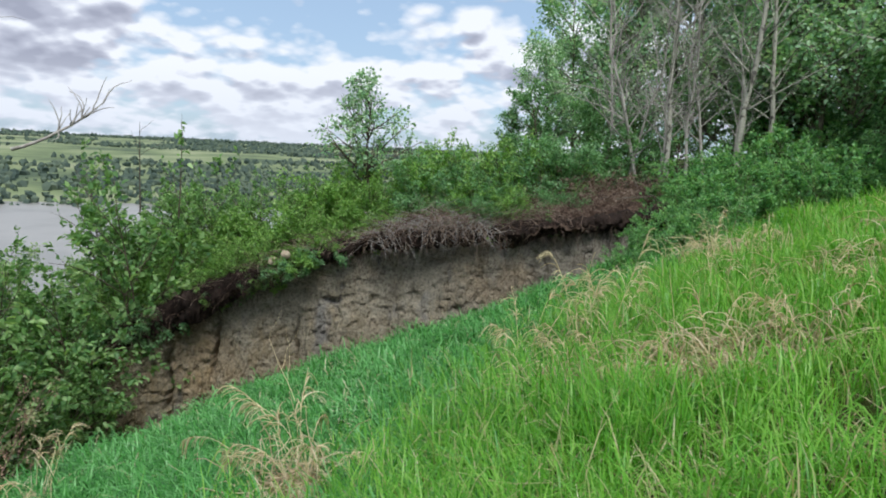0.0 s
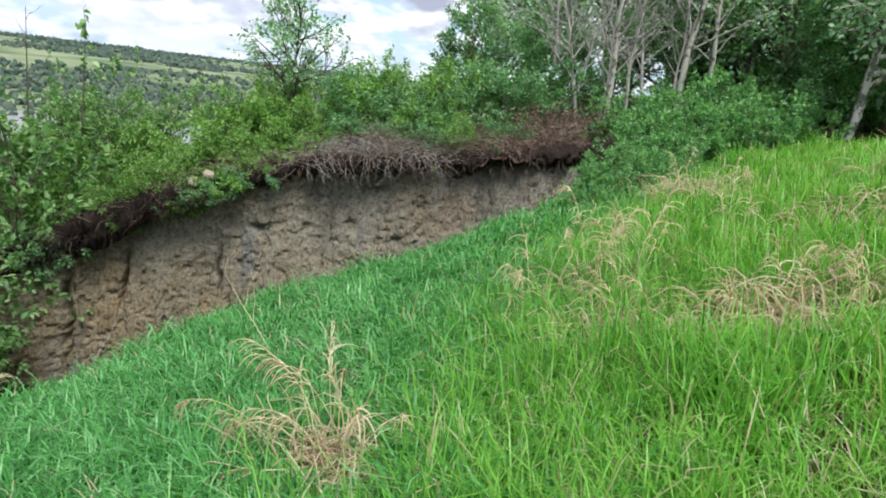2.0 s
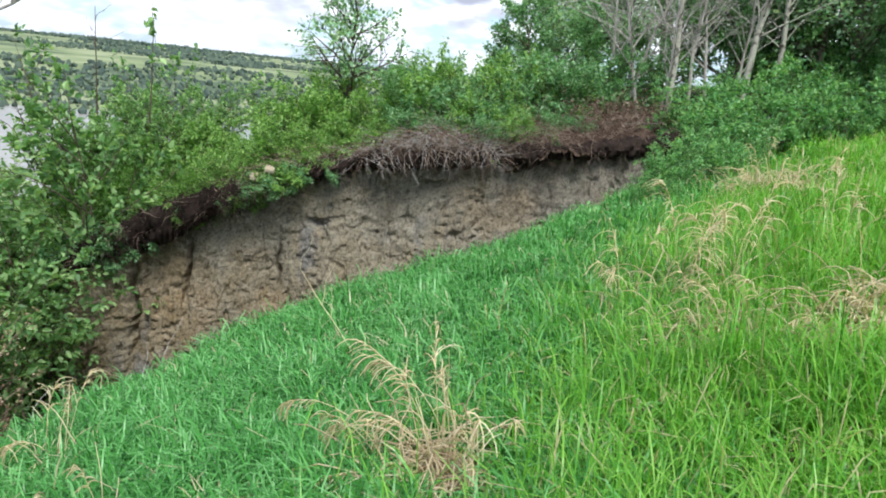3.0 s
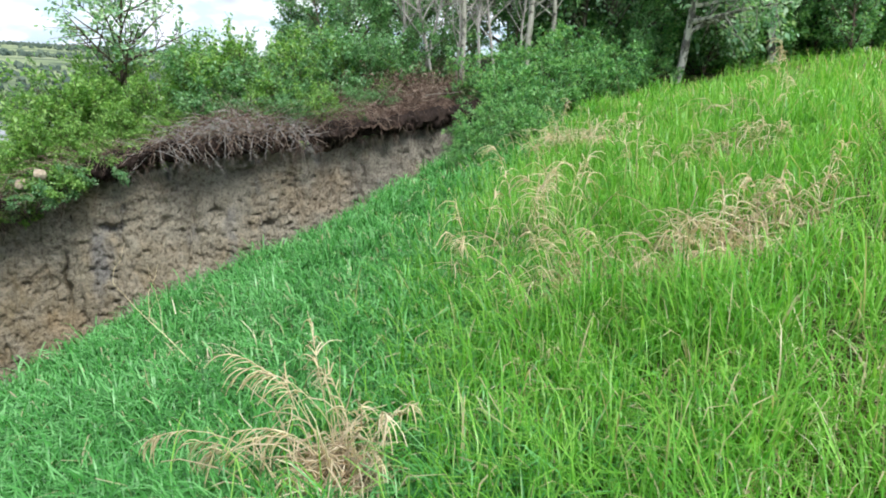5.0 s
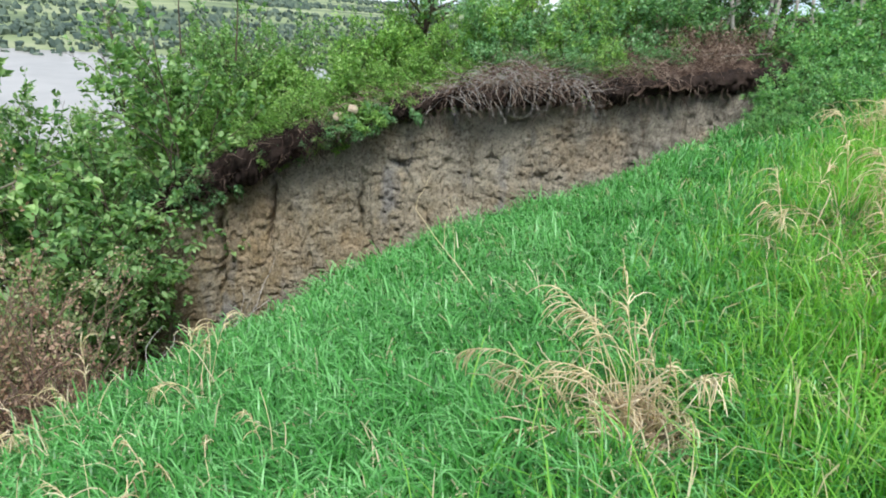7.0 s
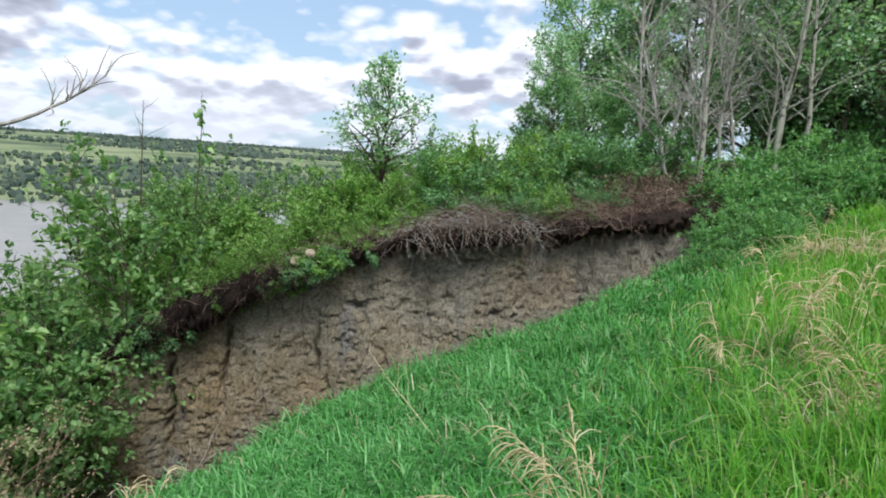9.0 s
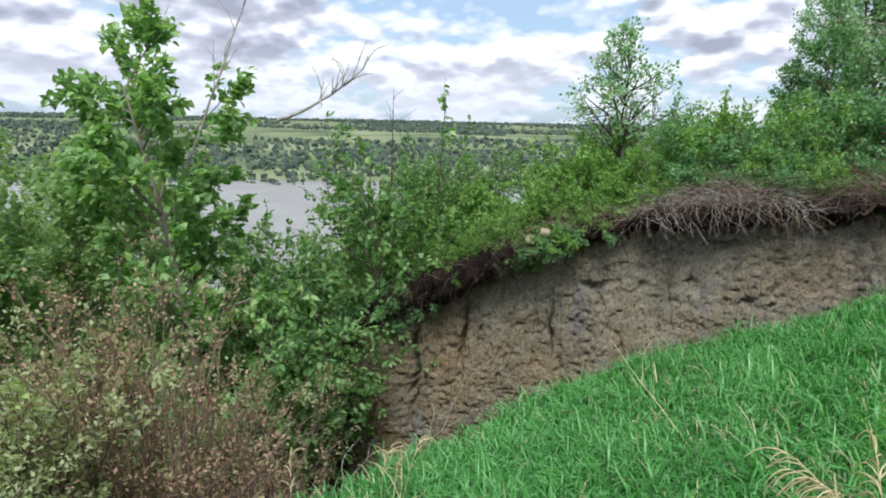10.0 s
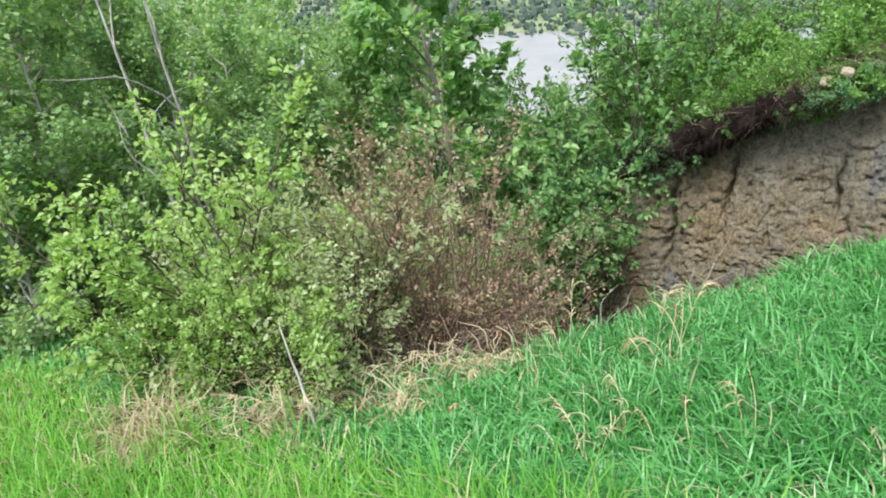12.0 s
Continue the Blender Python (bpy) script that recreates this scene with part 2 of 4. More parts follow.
BARK_SCAR = bark("scarred_aspen_bark", (0.60, 0.58, 0.50), (0.03, 0.026, 0.022), 8, (1, 1, 0.6), (0.46, 0.52))
BARK_RUST = bark("rusty_twigs", (0.38, 0.27, 0.20), (0.18, 0.12, 0.09), 8)
STONE = bark("pale_stone", (0.52, 0.44, 0.32), (0.33, 0.26, 0.18), 8, (1, 1, 1))


# ---- shapes ----
def lattice(ix, iy, seed):
    h = (ix.astype(np.int64) * 374761393 + iy.astype(np.int64) * 668265263 + seed * 974634777) & 0x7FFFFFFF
    h = ((h ^ (h >> 13)) * 1274126177) & 0x7FFFFFFF
    return ((h ^ (h >> 16)) & 0xFFFF) / 65535.0


def wave(x, y, seed=0):
    """Smooth value noise, 0 to 1."""
    x, y = np.asarray(x, float), np.asarray(y, float)
    ix, iy = np.floor(x), np.floor(y)
    fx, fy = x - ix, y - iy
    fx, fy = fx * fx * (3 - 2 * fx), fy * fy * (3 - 2 * fy)
    a, b = lattice(ix, iy, seed), lattice(ix + 1, iy, seed)
    c, d = lattice(ix, iy + 1, seed), lattice(ix + 1, iy + 1, seed)
    return (a * (1 - fx) + b * fx) * (1 - fy) + (c * (1 - fx) + d * fx) * fy


def fbm(x, y, seed=0, octaves=4):
    return sum(wave(x * 2 ** i, y * 2 ** i, seed + i) * 0.5 ** i for i in range(octaves)) / (2 - 0.5 ** (octaves - 1))


def smooth(a, b, v):
    t = np.clip((np.asarray(v, float) - a) / (b - a), 0, 1)
    return t * t * (3 - 2 * t)


def mesh_of(name, verts, faces, mat, flat=False):
    """A mesh from an (n, 3) array of points and a (m, 3) or (m, 4) array of corners."""
    me = bpy.data.meshes.new(name)
    faces = np.asarray(faces, np.int32)
    k = faces.shape[1]
    me.vertices.add(len(verts))
    me.vertices.foreach_set("co", np.asarray(verts, np.float32).ravel())
    me.loops.add(faces.size)
    me.loops.foreach_set("vertex_index", faces.ravel())
    me.polygons.add(len(faces))
    me.polygons.foreach_set("loop_start", np.arange(0, faces.size, k, dtype=np.int32))
    me.update(calc_edges=True)
    me.polygons.foreach_set("use_smooth", np.full(len(faces), not flat))
    me.materials.append(mat)
    return me


def part(name, verts, faces, mat, parent, label="", flat=False):
    ob = new(name, mesh_of(name, verts, faces, mat, flat))
    ob.parent = parent
    return tagged(ob, label)


def thing(name, label, category, at=(0, 0, 0), turn=0.0, group="", kind=""):
    ob = new(name)
    ob.matrix_basis = pose(*at, 0, 0, turn)
    return tagged(ob, label, category, group, kind)


def grid_faces(nu, nv):
    a = (np.arange(nu - 1)[:, None] * nv + np.arange(nv - 1)[None, :]).ravel()
    return np.stack([a, a + nv, a + nv + 1, a + 1], 1)


def tubes(lines, sides=5):
    """Tapered tubes along polylines: (points, radii) pairs, joined."""
    vs, fs, n = [], [], 0
    ang = np.arange(sides) * 2 * np.pi / sides
    for pts, rad in lines:
        pts, rad = np.asarray(pts, float), np.asarray(rad, float)
        tan = np.gradient(pts, axis=0)
        tan /= np.linalg.norm(tan, axis=1)[:, None] + 1e-9
        ref = np.array([0.31, 0.95, 0.05]) if abs(tan[0, 2]) > 0.7 else np.array([0.05, 0.1, 1.0])
        u = np.cross(tan, ref)
        u /= np.linalg.norm(u, axis=1)[:, None] + 1e-9
        w = np.cross(tan, u)
        ring = pts[:, None] + rad[:, None, None] * (np.cos(ang)[None, :, None] * u[:, None] + np.sin(ang)[None, :, None] * w[:, None])
        m = len(pts)
        vs.append(ring.reshape(-1, 3))
        i = np.arange(m - 1)[:, None] * sides
        j = np.arange(sides)[None, :]
        jn = (j + 1) % sides
        fs.append(n + np.stack([i + j, i + jn, i + sides + jn, i + sides + j], -1).reshape(-1, 4))
        n += m * sides
    return np.concatenate(vs), np.concatenate(fs)


def wood(limbs, levels, sides=5):
    """Tubes for all limbs; the finest twigs get three sides and three rings."""
    v, f = tubes([(p, r) for p, r, lev in limbs if lev < levels - 1], sides)
    v2, f2 = tubes([(p[[0, -1]], r[[0, -1]]) for p, r, lev in limbs if lev >= levels - 1], 3)
    return np.concatenate([v, v2]), np.concatenate([f, f2 + len(v)])


def leaves(points, dirs, size, rng, wide=0.55, fold=0.25, big=False, droop=0.35):
    """Folded leaf blades at points, each pointing about along dirs."""
    n = len(points)
    d = dirs + rng.normal(0, 0.55, (n, 3))
    d[:, 2] -= droop
    d /= np.linalg.norm(d, axis=1)[:, None]
    up = rng.normal(0, 0.55, (n, 3)) + (0, 0, 1)
    side = np.cross(d, up)
    side /= np.linalg.norm(side, axis=1)[:, None] + 1e-9
    nor = np.cross(side, d)
    L = (size * rng.uniform(0.6, 1.25, n))[:, None]
    W = L * wide * 0.5
    p = points
    if big:
        rows = [p, p + d * L * 0.28 + side * W * 0.95 + nor * W * fold, p + d * L * 0.62 + side * W * 0.75 + nor * W * fold,
                p + d * L - nor * L * 0.12, p + d * L * 0.62 - side * W * 0.75 + nor * W * fold, p + d * L * 0.28 - side * W * 0.95 + nor * W * fold]
        tri = np.array([[0, 1, 2], [0, 2, 3], [0, 3, 4], [0, 4, 5]])
    else:
        rows = [p, p + d * L * 0.45 + side * W + nor * W * fold, p + d * L, p + d * L * 0.45 - side * W + nor * W * fold]
        tri = np.array([[0, 1, 2], [0, 2, 3]])
    k = len(rows)
    v = np.stack(rows, 1).reshape(-1, 3)
    f = (np.arange(n)[:, None, None] * k + tri[None]).reshape(-1, 3)
    return v, f


def limb(rng, start, way, length, r0, r1, steps=6, wander=0.15, lift=0.0):
    """A wandering polyline with a taper."""
    pts, d = [np.array(start, float)], np.array(way, float)
    d /= np.linalg.norm(d)
    for _ in range(steps):
        d = d + rng.normal(0, wander, 3) + (0, 0, lift)
        d /= np.linalg.norm(d)
        pts.append(pts[-1] + d * length / steps)
    return np.array(pts), np.linspace(r0, r1, steps + 1)


def grow(rng, start, way, length, r0, levels, kids, ratio=0.55, angle=0.8, lift=0.03, wander=0.14, first=0.25, tip=0.25, thin=1.0):
    """Limbs of all orders as (points, radii, order) from one stem; the last order bears leaves."""
    out = []
    stack = [(np.array(start, float), np.array(way, float), length, r0, 0)]
    while stack:
        p, d, L, r, lev = stack.pop()
        pts, rad = limb(rng, p, d, L, r, r * tip, 7 if lev == 0 else 5, wander, lift)
        out.append((pts, rad, lev))
        if lev + 1 >= levels:
            continue
        for i in range(kids[lev]):
            t = first + (1 - first) * (i + rng.uniform(0.1, 0.9)) / kids[lev] if lev == 0 else rng.uniform(0.15, 1.0)
            x = t * (len(pts) - 1)
            j = min(int(x), len(pts) - 2)
            q = pts[j] + (pts[j + 1] - pts[j]) * (x - j)
            t0 = pts[j + 1] - pts[j]
            t0 /= np.linalg.norm(t0)
            side = rng.normal(0, 1, 3)
            side -= t0 * (side @ t0)
            side /= np.linalg.norm(side)
            a = angle * rng.uniform(0.7, 1.25)
            stack.append((q, t0 * math.cos(a) + side * math.sin(a), L * ratio * rng.uniform(0.65, 1.2) * (1.15 - 0.55 * t), r * thin * (0.75 - 0.45 * t), lev + 1))
    return out


def leaf_places(rng, limbs, order, per, spread, low=0.15):
    pts, ways = [], []
    for p, r, lev in limbs:
        if lev < order:
            continue
        n = rng.poisson(per)
        if n == 0:
            continue
        x = rng.uniform(low, 1.0, n) * (len(p) - 1)
        j = np.minimum(x.astype(int), len(p) - 2)
        d = p[j + 1] - p[j]
        pts.append(p[j] + d * (x - j)[:, None] + rng.normal(0, spread, (n, 3)))
        ways.append(d / (np.linalg.norm(d, axis=1)[:, None] + 1e-9))
    return np.concatenate(pts), np.concatenate(ways)


# ---- the land ----
AX, NX = np.array([-0.939, -0.343]), np.array([0.343, -0.939])   # along the cut bank, and out of its face
W0 = np.array([0.63, 10.37])
PIT = np.array([(1.3, 10.7), (0.95, 9.6), (0.35, 8.3), (-0.4, 7.4), (-0.95, 6.8), (-1.7, 6.1), (-2.15, 5.6), (-2.48, 5.0), (-2.75, 4.2), (-2.93, 3.5),
                (-3.1, 2.8), (-3.25, 1.9), (-3.65, 1.3), (-4.6, 0.95), (-6.5, 0.9), (-10, 1.6), (-16, 4.0), (-30, 12), (-22, 16), (-11, 9.6), (-8.4, 8.0),
                (-6.6, 8.5), (-3.1, 9.75), (0.4, 11.0)])


def pit_depth(x, y):
    """Metres inside the slip's rim, below 0 outside it."""
    x, y = np.asarray(x, float), np.asarray(y, float)
    best = np.full(x.shape, 1e9)
    inside = np.zeros(x.shape, bool)
    for (ax, ay), (bx, by) in zip(PIT, np.roll(PIT, -1, 0)):
        dx, dy = bx - ax, by - ay
        t = np.clip(((x - ax) * dx + (y - ay) * dy) / (dx * dx + dy * dy), 0, 1)
        best = np.minimum(best, np.hypot(x - ax - t * dx, y - ay - t * dy))
        if dy:
            inside ^= ((ay > y) != (by > y)) & (x < ax + (y - ay) * dx / dy)
    return np.where(inside, best, -best)


def bank_top(s):
    return np.interp(s, [-12, -3, -1, 0, 1.5, 3, 4, 5, 6, 7, 8, 10, 16, 40], [0.8, -0.1, -0.55, -0.72, -0.95, -1.12, -1.25, -1.53, -1.95, -2.4, -2.95, -4.4, -8.5, -20])


def bank_axes(x, y):
    dx, dy = np.asarray(x, float) - W0[0], np.asarray(y, float) - W0[1]
    return dx * AX[0] + dy * AX[1], -(dx * NX[0] + dy * NX[1])


def land(x, y):
    """The height of the ground, in metres over the origin."""
    x, y = np.asarray(x, float), np.asarray(y, float)
    hill = np.interp(x, [-40, -14, -9, -2.5, 0, 3.5, 9, 16, 60], [-22, -6.0, -4.2, -2.4, -1.55, -0.30, 0.75, 1.2, 3.0])
    hill = hill + 0.10 * (fbm(x * 0.7, y * 0.7, 3) - 0.5)
    hill = hill - 0.2 * np.clip(x, 0, 6) * smooth(1.6, -0.6, y)
    s, v = bank_axes(x, y)
    back = bank_top(s) + 0.12 * np.clip(v, 0, 2.5) - 0.16 * np.clip(v - 3, 0, 60) * smooth(-6, 2, s) + 0.25 * (fbm(x * 0.9, y * 0.9, 9) - 0.5)
    z = hill + (back - hill) * smooth(-0.6, 0.9, v)
    d = pit_depth(x, y)
    floor = -5.9 - 0.10 * np.clip(-x - 6, 0, 40) + 0.4 * (fbm(x, y, 5) - 0.5)
    z = z + (np.minimum(floor, z - 0.3) - z) * smooth(-0.02, 0.55, d)
    # the bluff down to the river and the valley beyond
    q = x * -0.62 + y * 0.78
    q = q + 14 * (fbm(x * 0.02, y * 0.02, 7) - 0.5) * smooth(20, 60, q)
    z = z - 0.42 * np.clip(q - 19, 0, 400)
    far = np.hypot(x, y)
    valley = -32.5 + 5.0 * smooth(300, 420, q) + 15 * smooth(400, 950, far) + 18 * smooth(850, 2400, far) + 12 * (fbm(x * 0.0016, y * 0.0016, 21) - 0.5) * smooth(500, 1500, far)
    return np.maximum(z, valley) if z.ndim == 0 else np.where(z < valley, valley, np.where(far > 600, valley, z))


def stretch(lo, hi, step, end, grow_by=1.13):
    mid = list(np.arange(lo, hi + step / 2, step))
    up, dn, w = [mid[-1]], [mid[0]], step
    while up[-1] < end:
        w *= grow_by
        up.append(up[-1] + w)
    w = step
    while dn[-1] > -end:
        w *= grow_by
        dn.append(dn[-1] - w)
    return np.array(dn[:0:-1] + mid + up[1:])


def build_ground():
    gx, gy = stretch(-10, 6, 0.14, 4200), stretch(-2, 12, 0.14, 4200)
    X, Y = np.meshgrid(gx, gy, indexing="ij")
    v = np.stack([X, Y, land(X, Y)], -1).reshape(-1, 3)
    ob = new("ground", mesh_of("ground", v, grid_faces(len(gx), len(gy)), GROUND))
    tagged(ob, "thatchy soil of a steep grassy river bluff with a slip scar", "ground", kind="structure")
    gx, gy = np.linspace(-900, 500, 60), np.linspace(-500, 900, 60)
    X, Y = np.meshgrid(gx, gy, indexing="ij")
    v = np.stack([X, Y, np.full(X.shape, -31.0)], -1).reshape(-1, 3)
    tagged(new("water", mesh_of("water", v, grid_faces(60, 60), WATER)), "pale silty river reflecting the cloudy sky", "river", kind="structure")


build_ground()


def build_bank():
    """The cut face: fluted, blocky earth with ledges, holes and cracks, dark turf along its top."""
    bank = thing("earth_bank", "steep crumbling grey-brown earth bank of a fresh slip", "earth bank")
    ns, nh = 600, 240
    s = np.linspace(-1.3, 8.3, ns)
    t = np.linspace(0, 1, nh)
    S, Tt = np.meshgrid(s, t, indexing="ij")
    top = bank_top(S) - 0.10
    Z = top + (-6.6 - top) * Tt
    H = top - Z
    out = 0.25 + 0.16 * H - 0.22 * np.exp(-(H / 0.12) ** 2)
    out += 0.35 * np.exp(-((S - 8.3) / 0.8) ** 2) - 0.05 * S * (7.6 - S) * 0.35
    out += 0.36 * (fbm(S * 1.1, Z * 0.45, 31, 3) - 0.5)
    out += 0.07 * (fbm(S * 2.6, Z * 1.1, 32, 4) - 0.5)
    ledge = wave(S * 1.7 + 0.8 * wave(S * 4, Z * 4, 8), Z * 6.5, 33)
    out += 0.016 * smooth(0.40, 0.75, ledge)
    ledge = wave(S * 5.0 + 9, Z * 15.0 + wave(S * 5, Z, 18), 37)
    out += 0.014 * smooth(0.45, 0.65, ledge) * smooth(0.35, 0.6, fbm(S * 1.5, Z * 1.5, 84))
    out += 0.05 * (fbm(S * 6, Z * 0.9, 38, 4) - 0.5) + 0.045 * (fbm(S * 19, Z * 15, 34, 3) - 0.5)
    flute = np.abs(wave(S * 6 + 0.5 * wave(S * 3, Z * 3, 75), Z * 0.5, 76) - 0.5)
    out -= 0.045 * np.exp(-(flute / 0.03) ** 2) * smooth(0.46, 0.60, fbm(S * 2.5, Z * 2.5, 77))
    chip = fbm(S * 11, Z * 14, 39, 3)
    out -= 0.035 * smooth(0.67, 0.71, chip)
    crack = np.abs(fbm(S * 2.2, Z * 0.45, 35, 3) - 0.5)
    out -= 0.05 * np.exp(-(crack / 0.006) ** 2) * smooth(0.45, 0.6, fbm(S * 1.3, Z * 1.1, 85))
    S0, Z0 = S, Z
    S, Z = S + 0.16 * (fbm(S * 6, Z * 6, 71, 3) - 0.5), Z + 0.16 * (fbm(S * 6, Z * 6, 72, 3) - 0.5)
    for hs, hz, ws, wz, a in ((4.75, -2.35, 0.16, 0.10, 0.28), (3.35, -2.2, 0.10, 0.07, 0.22), (3.0, -1.45, 0.2, 0.04, -0.22), (3.0, -1.55, 0.2, 0.05, 0.25),
                              (4.0, -2.25, 0.07, 0.06, 0.2), (2.6, -2.35, 0.09, 0.06, 0.2), (6.6, -3.2, 0.03, 0.5, 0.45), (7.35, -3.8, 0.04, 0.7, 0.45), (5.3, -3.1, 0.025, 0.35, 0.3), (5.9, -2.5, 0.1, 0.1, 0.2)):
        out -= (0.5 if wz < 0.15 else 0.6) * a * np.exp(-((S - hs) / ws) ** 2 - ((Z - hz) / wz) ** 2)
    S, Z = S0, Z0
    # the top runs back under the turf
    out[:, 0], Z[:, 0] = -1.4, bank_top(s) - 0.12
    out[:, 1], Z[:, 1] = -0.2, bank_top(s) - 0.03
    P = W0 + S[..., None] * AX + out[..., None] * NX
    v = np.concatenate([P, Z[..., None]], -1).reshape(-1, 3)
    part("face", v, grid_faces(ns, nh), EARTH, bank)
    # dark turf overhang
    na = 20
    s = np.linspace(-1.4, 8.4, 520)
    A, Sg = np.meshgrid(np.linspace(0, 2 * np.pi, na), s)
    thick = 0.05 + 0.13 * fbm(Sg * 1.3, Sg * 0, 41) + 0.11 * smooth(5.6, 6.5, Sg)
    rr = thick * (0.0 + 1.3 * fbm(Sg * 6, np.cos(A) * 3 + 5, 42, 4) + 1.0 * fbm(Sg * 24, np.sin(A) * 6 + 9, 48, 3))
    o = 0.06 + 0.16 * smooth(5.5, 6.5, Sg) + 0.12 * fbm(Sg * 2, Sg * 0, 43) + rr * np.cos(A) * 1.5
    zz = bank_top(Sg) + 0.02 - thick * 0.35 + rr * np.sin(A)
    P = W0 + Sg[..., None] * AX + o[..., None] * NX
    part("turf_lip", np.concatenate([P, zz[..., None]], -1).reshape(-1, 3), grid_faces(520, na), HUMUS, bank, "dark overhanging root-bound topsoil")
    # bare topsoil shelf where the bank meets the thicket
    s, v = np.linspace(-1.5, 1.9, 110), np.linspace(-0.3, 1.5, 60)
    S, V = np.meshgrid(s, v, indexing="ij")
    V = V + (0.75 * (fbm(S * 2.3, S * 0 + 3, 45, 4) - 0.5) + 0.25 * (fbm(S * 9, S * 0 + 7, 46, 3) - 0.5)) * smooth(0.6, -0.3, V)
    X, Y = W0[0] + S * AX[0] - V * NX[0], W0[1] + S * AX[1] - V * NX[1]
    edge = smooth(1.9, 1.2, S)
    zz = bank_top(S) + 0.30 * smooth(-0.3, 1.3, V) * edge + 0.34 * (fbm(S * 3, V * 3, 44, 4) - 0.5) + 0.20 * (fbm(S * 12, V * 12, 47, 4) - 0.5) + 0.02 - 0.25 * (1 - edge)
    part("soil_shelf", np.stack([X, Y, zz], -1).reshape(-1, 3), grid_faces(110, 60), TOPSOIL, bank, "bare reddish-brown topsoil")
    rng = np.random.default_rng(5)
    # hanging roots and crumbled clods
    for i in range(240):
        ss = rng.uniform(-0.6, 7.8) if i % 2 else rng.uniform(5.6, 8.2)
        p = W0 + ss * AX + rng.uniform(0.22, 0.42) * NX
        start = (*p, float(bank_top(ss)) - rng.uniform(0.0, 0.15))
        root = limb(rng, start, (rng.normal(0, 0.4), rng.normal(0, 0.4), -1), rng.uniform(0.15, 0.5), 0.006, 0.002, 5, 0.3)
        part("root", *tubes([root], 4), BARK_BROWN, bank)


build_bank()


# ---- grass ----
def blades(rng, x, y, length, width, lean, bend, lean_way=None):
    """Curved grass blades on the ground, five triangles each."""
    n = len(x)
    z = land(x, y) - 0.02
    a = rng.uniform(0, 2 * np.pi, n)
    h = np.stack([np.cos(a), np.sin(a)], 1)
    if lean_way is not None:
        h = h + lean_way
        h /= np.linalg.norm(h, axis=1)[:, None] + 1e-9
    side = np.stack([-h[:, 1], h[:, 0], np.zeros(n)], 1)
    h3 = np.concatenate([h, np.zeros((n, 1))], 1)
    up = np.array([0, 0, 1.0])
    base = np.stack([x, y, z], 1)
    rows, pos, ang = [], base, lean
    for i, (f, w) in enumerate(((0.0, 0.75), (0.48, 1.0), (0.30, 0.8), (0.22, 0.0))):
        d = h3 * np.sin(ang)[:, None] + up * np.cos(ang)[:, None]
        pos = pos + d * (length * f)[:, None]
        if w:
            rows += [pos - side * (width * w * 0.5)[:, None], pos + side * (width * w * 0.5)[:, None]]
        else:
            rows.append(pos)
        ang = ang + bend * (0.14, 0.62, 0.85, 0)[i]
    v = np.stack(rows, 1).reshape(-1, 3)
    tri = np.array([[0, 1, 3], [0, 3, 2], [2, 3, 5], [2, 5, 4], [4, 5, 6]])
    return v, (np.arange(n)[:, None, None] * 7 + tri[None]).reshape(-1, 3)


def scatter(rng, n, r_max, core, az0, az1):
    """Points round the origin, thick within core metres and thinning outwards."""
    r = core * np.sqrt((1 + (r_max / core) ** 2) ** rng.uniform(0, 1, n) - 1)
    a = np.radians(rng.uniform(az0, az1, n))
    return r * np.sin(a), r * np.cos(a), r


def tufted(rng, x, y, r, per, spread):
    """Blades of tufts: their places and the way each leans out of its tuft."""
    n = len(x) * per
    a = rng.uniform(0, 2 * np.pi, n)
    o = spread * np.sqrt(rng.uniform(0, 1, n)) * np.repeat(1 + r / 6, per)
    way = np.stack([np.cos(a), np.sin(a)], 1)
    return np.repeat(x, per) + way[:, 0] * o, np.repeat(y, per) + way[:, 1] * o, np.repeat(r, per), np.repeat(rng.uniform(0.6, 1.35, len(x)), per)


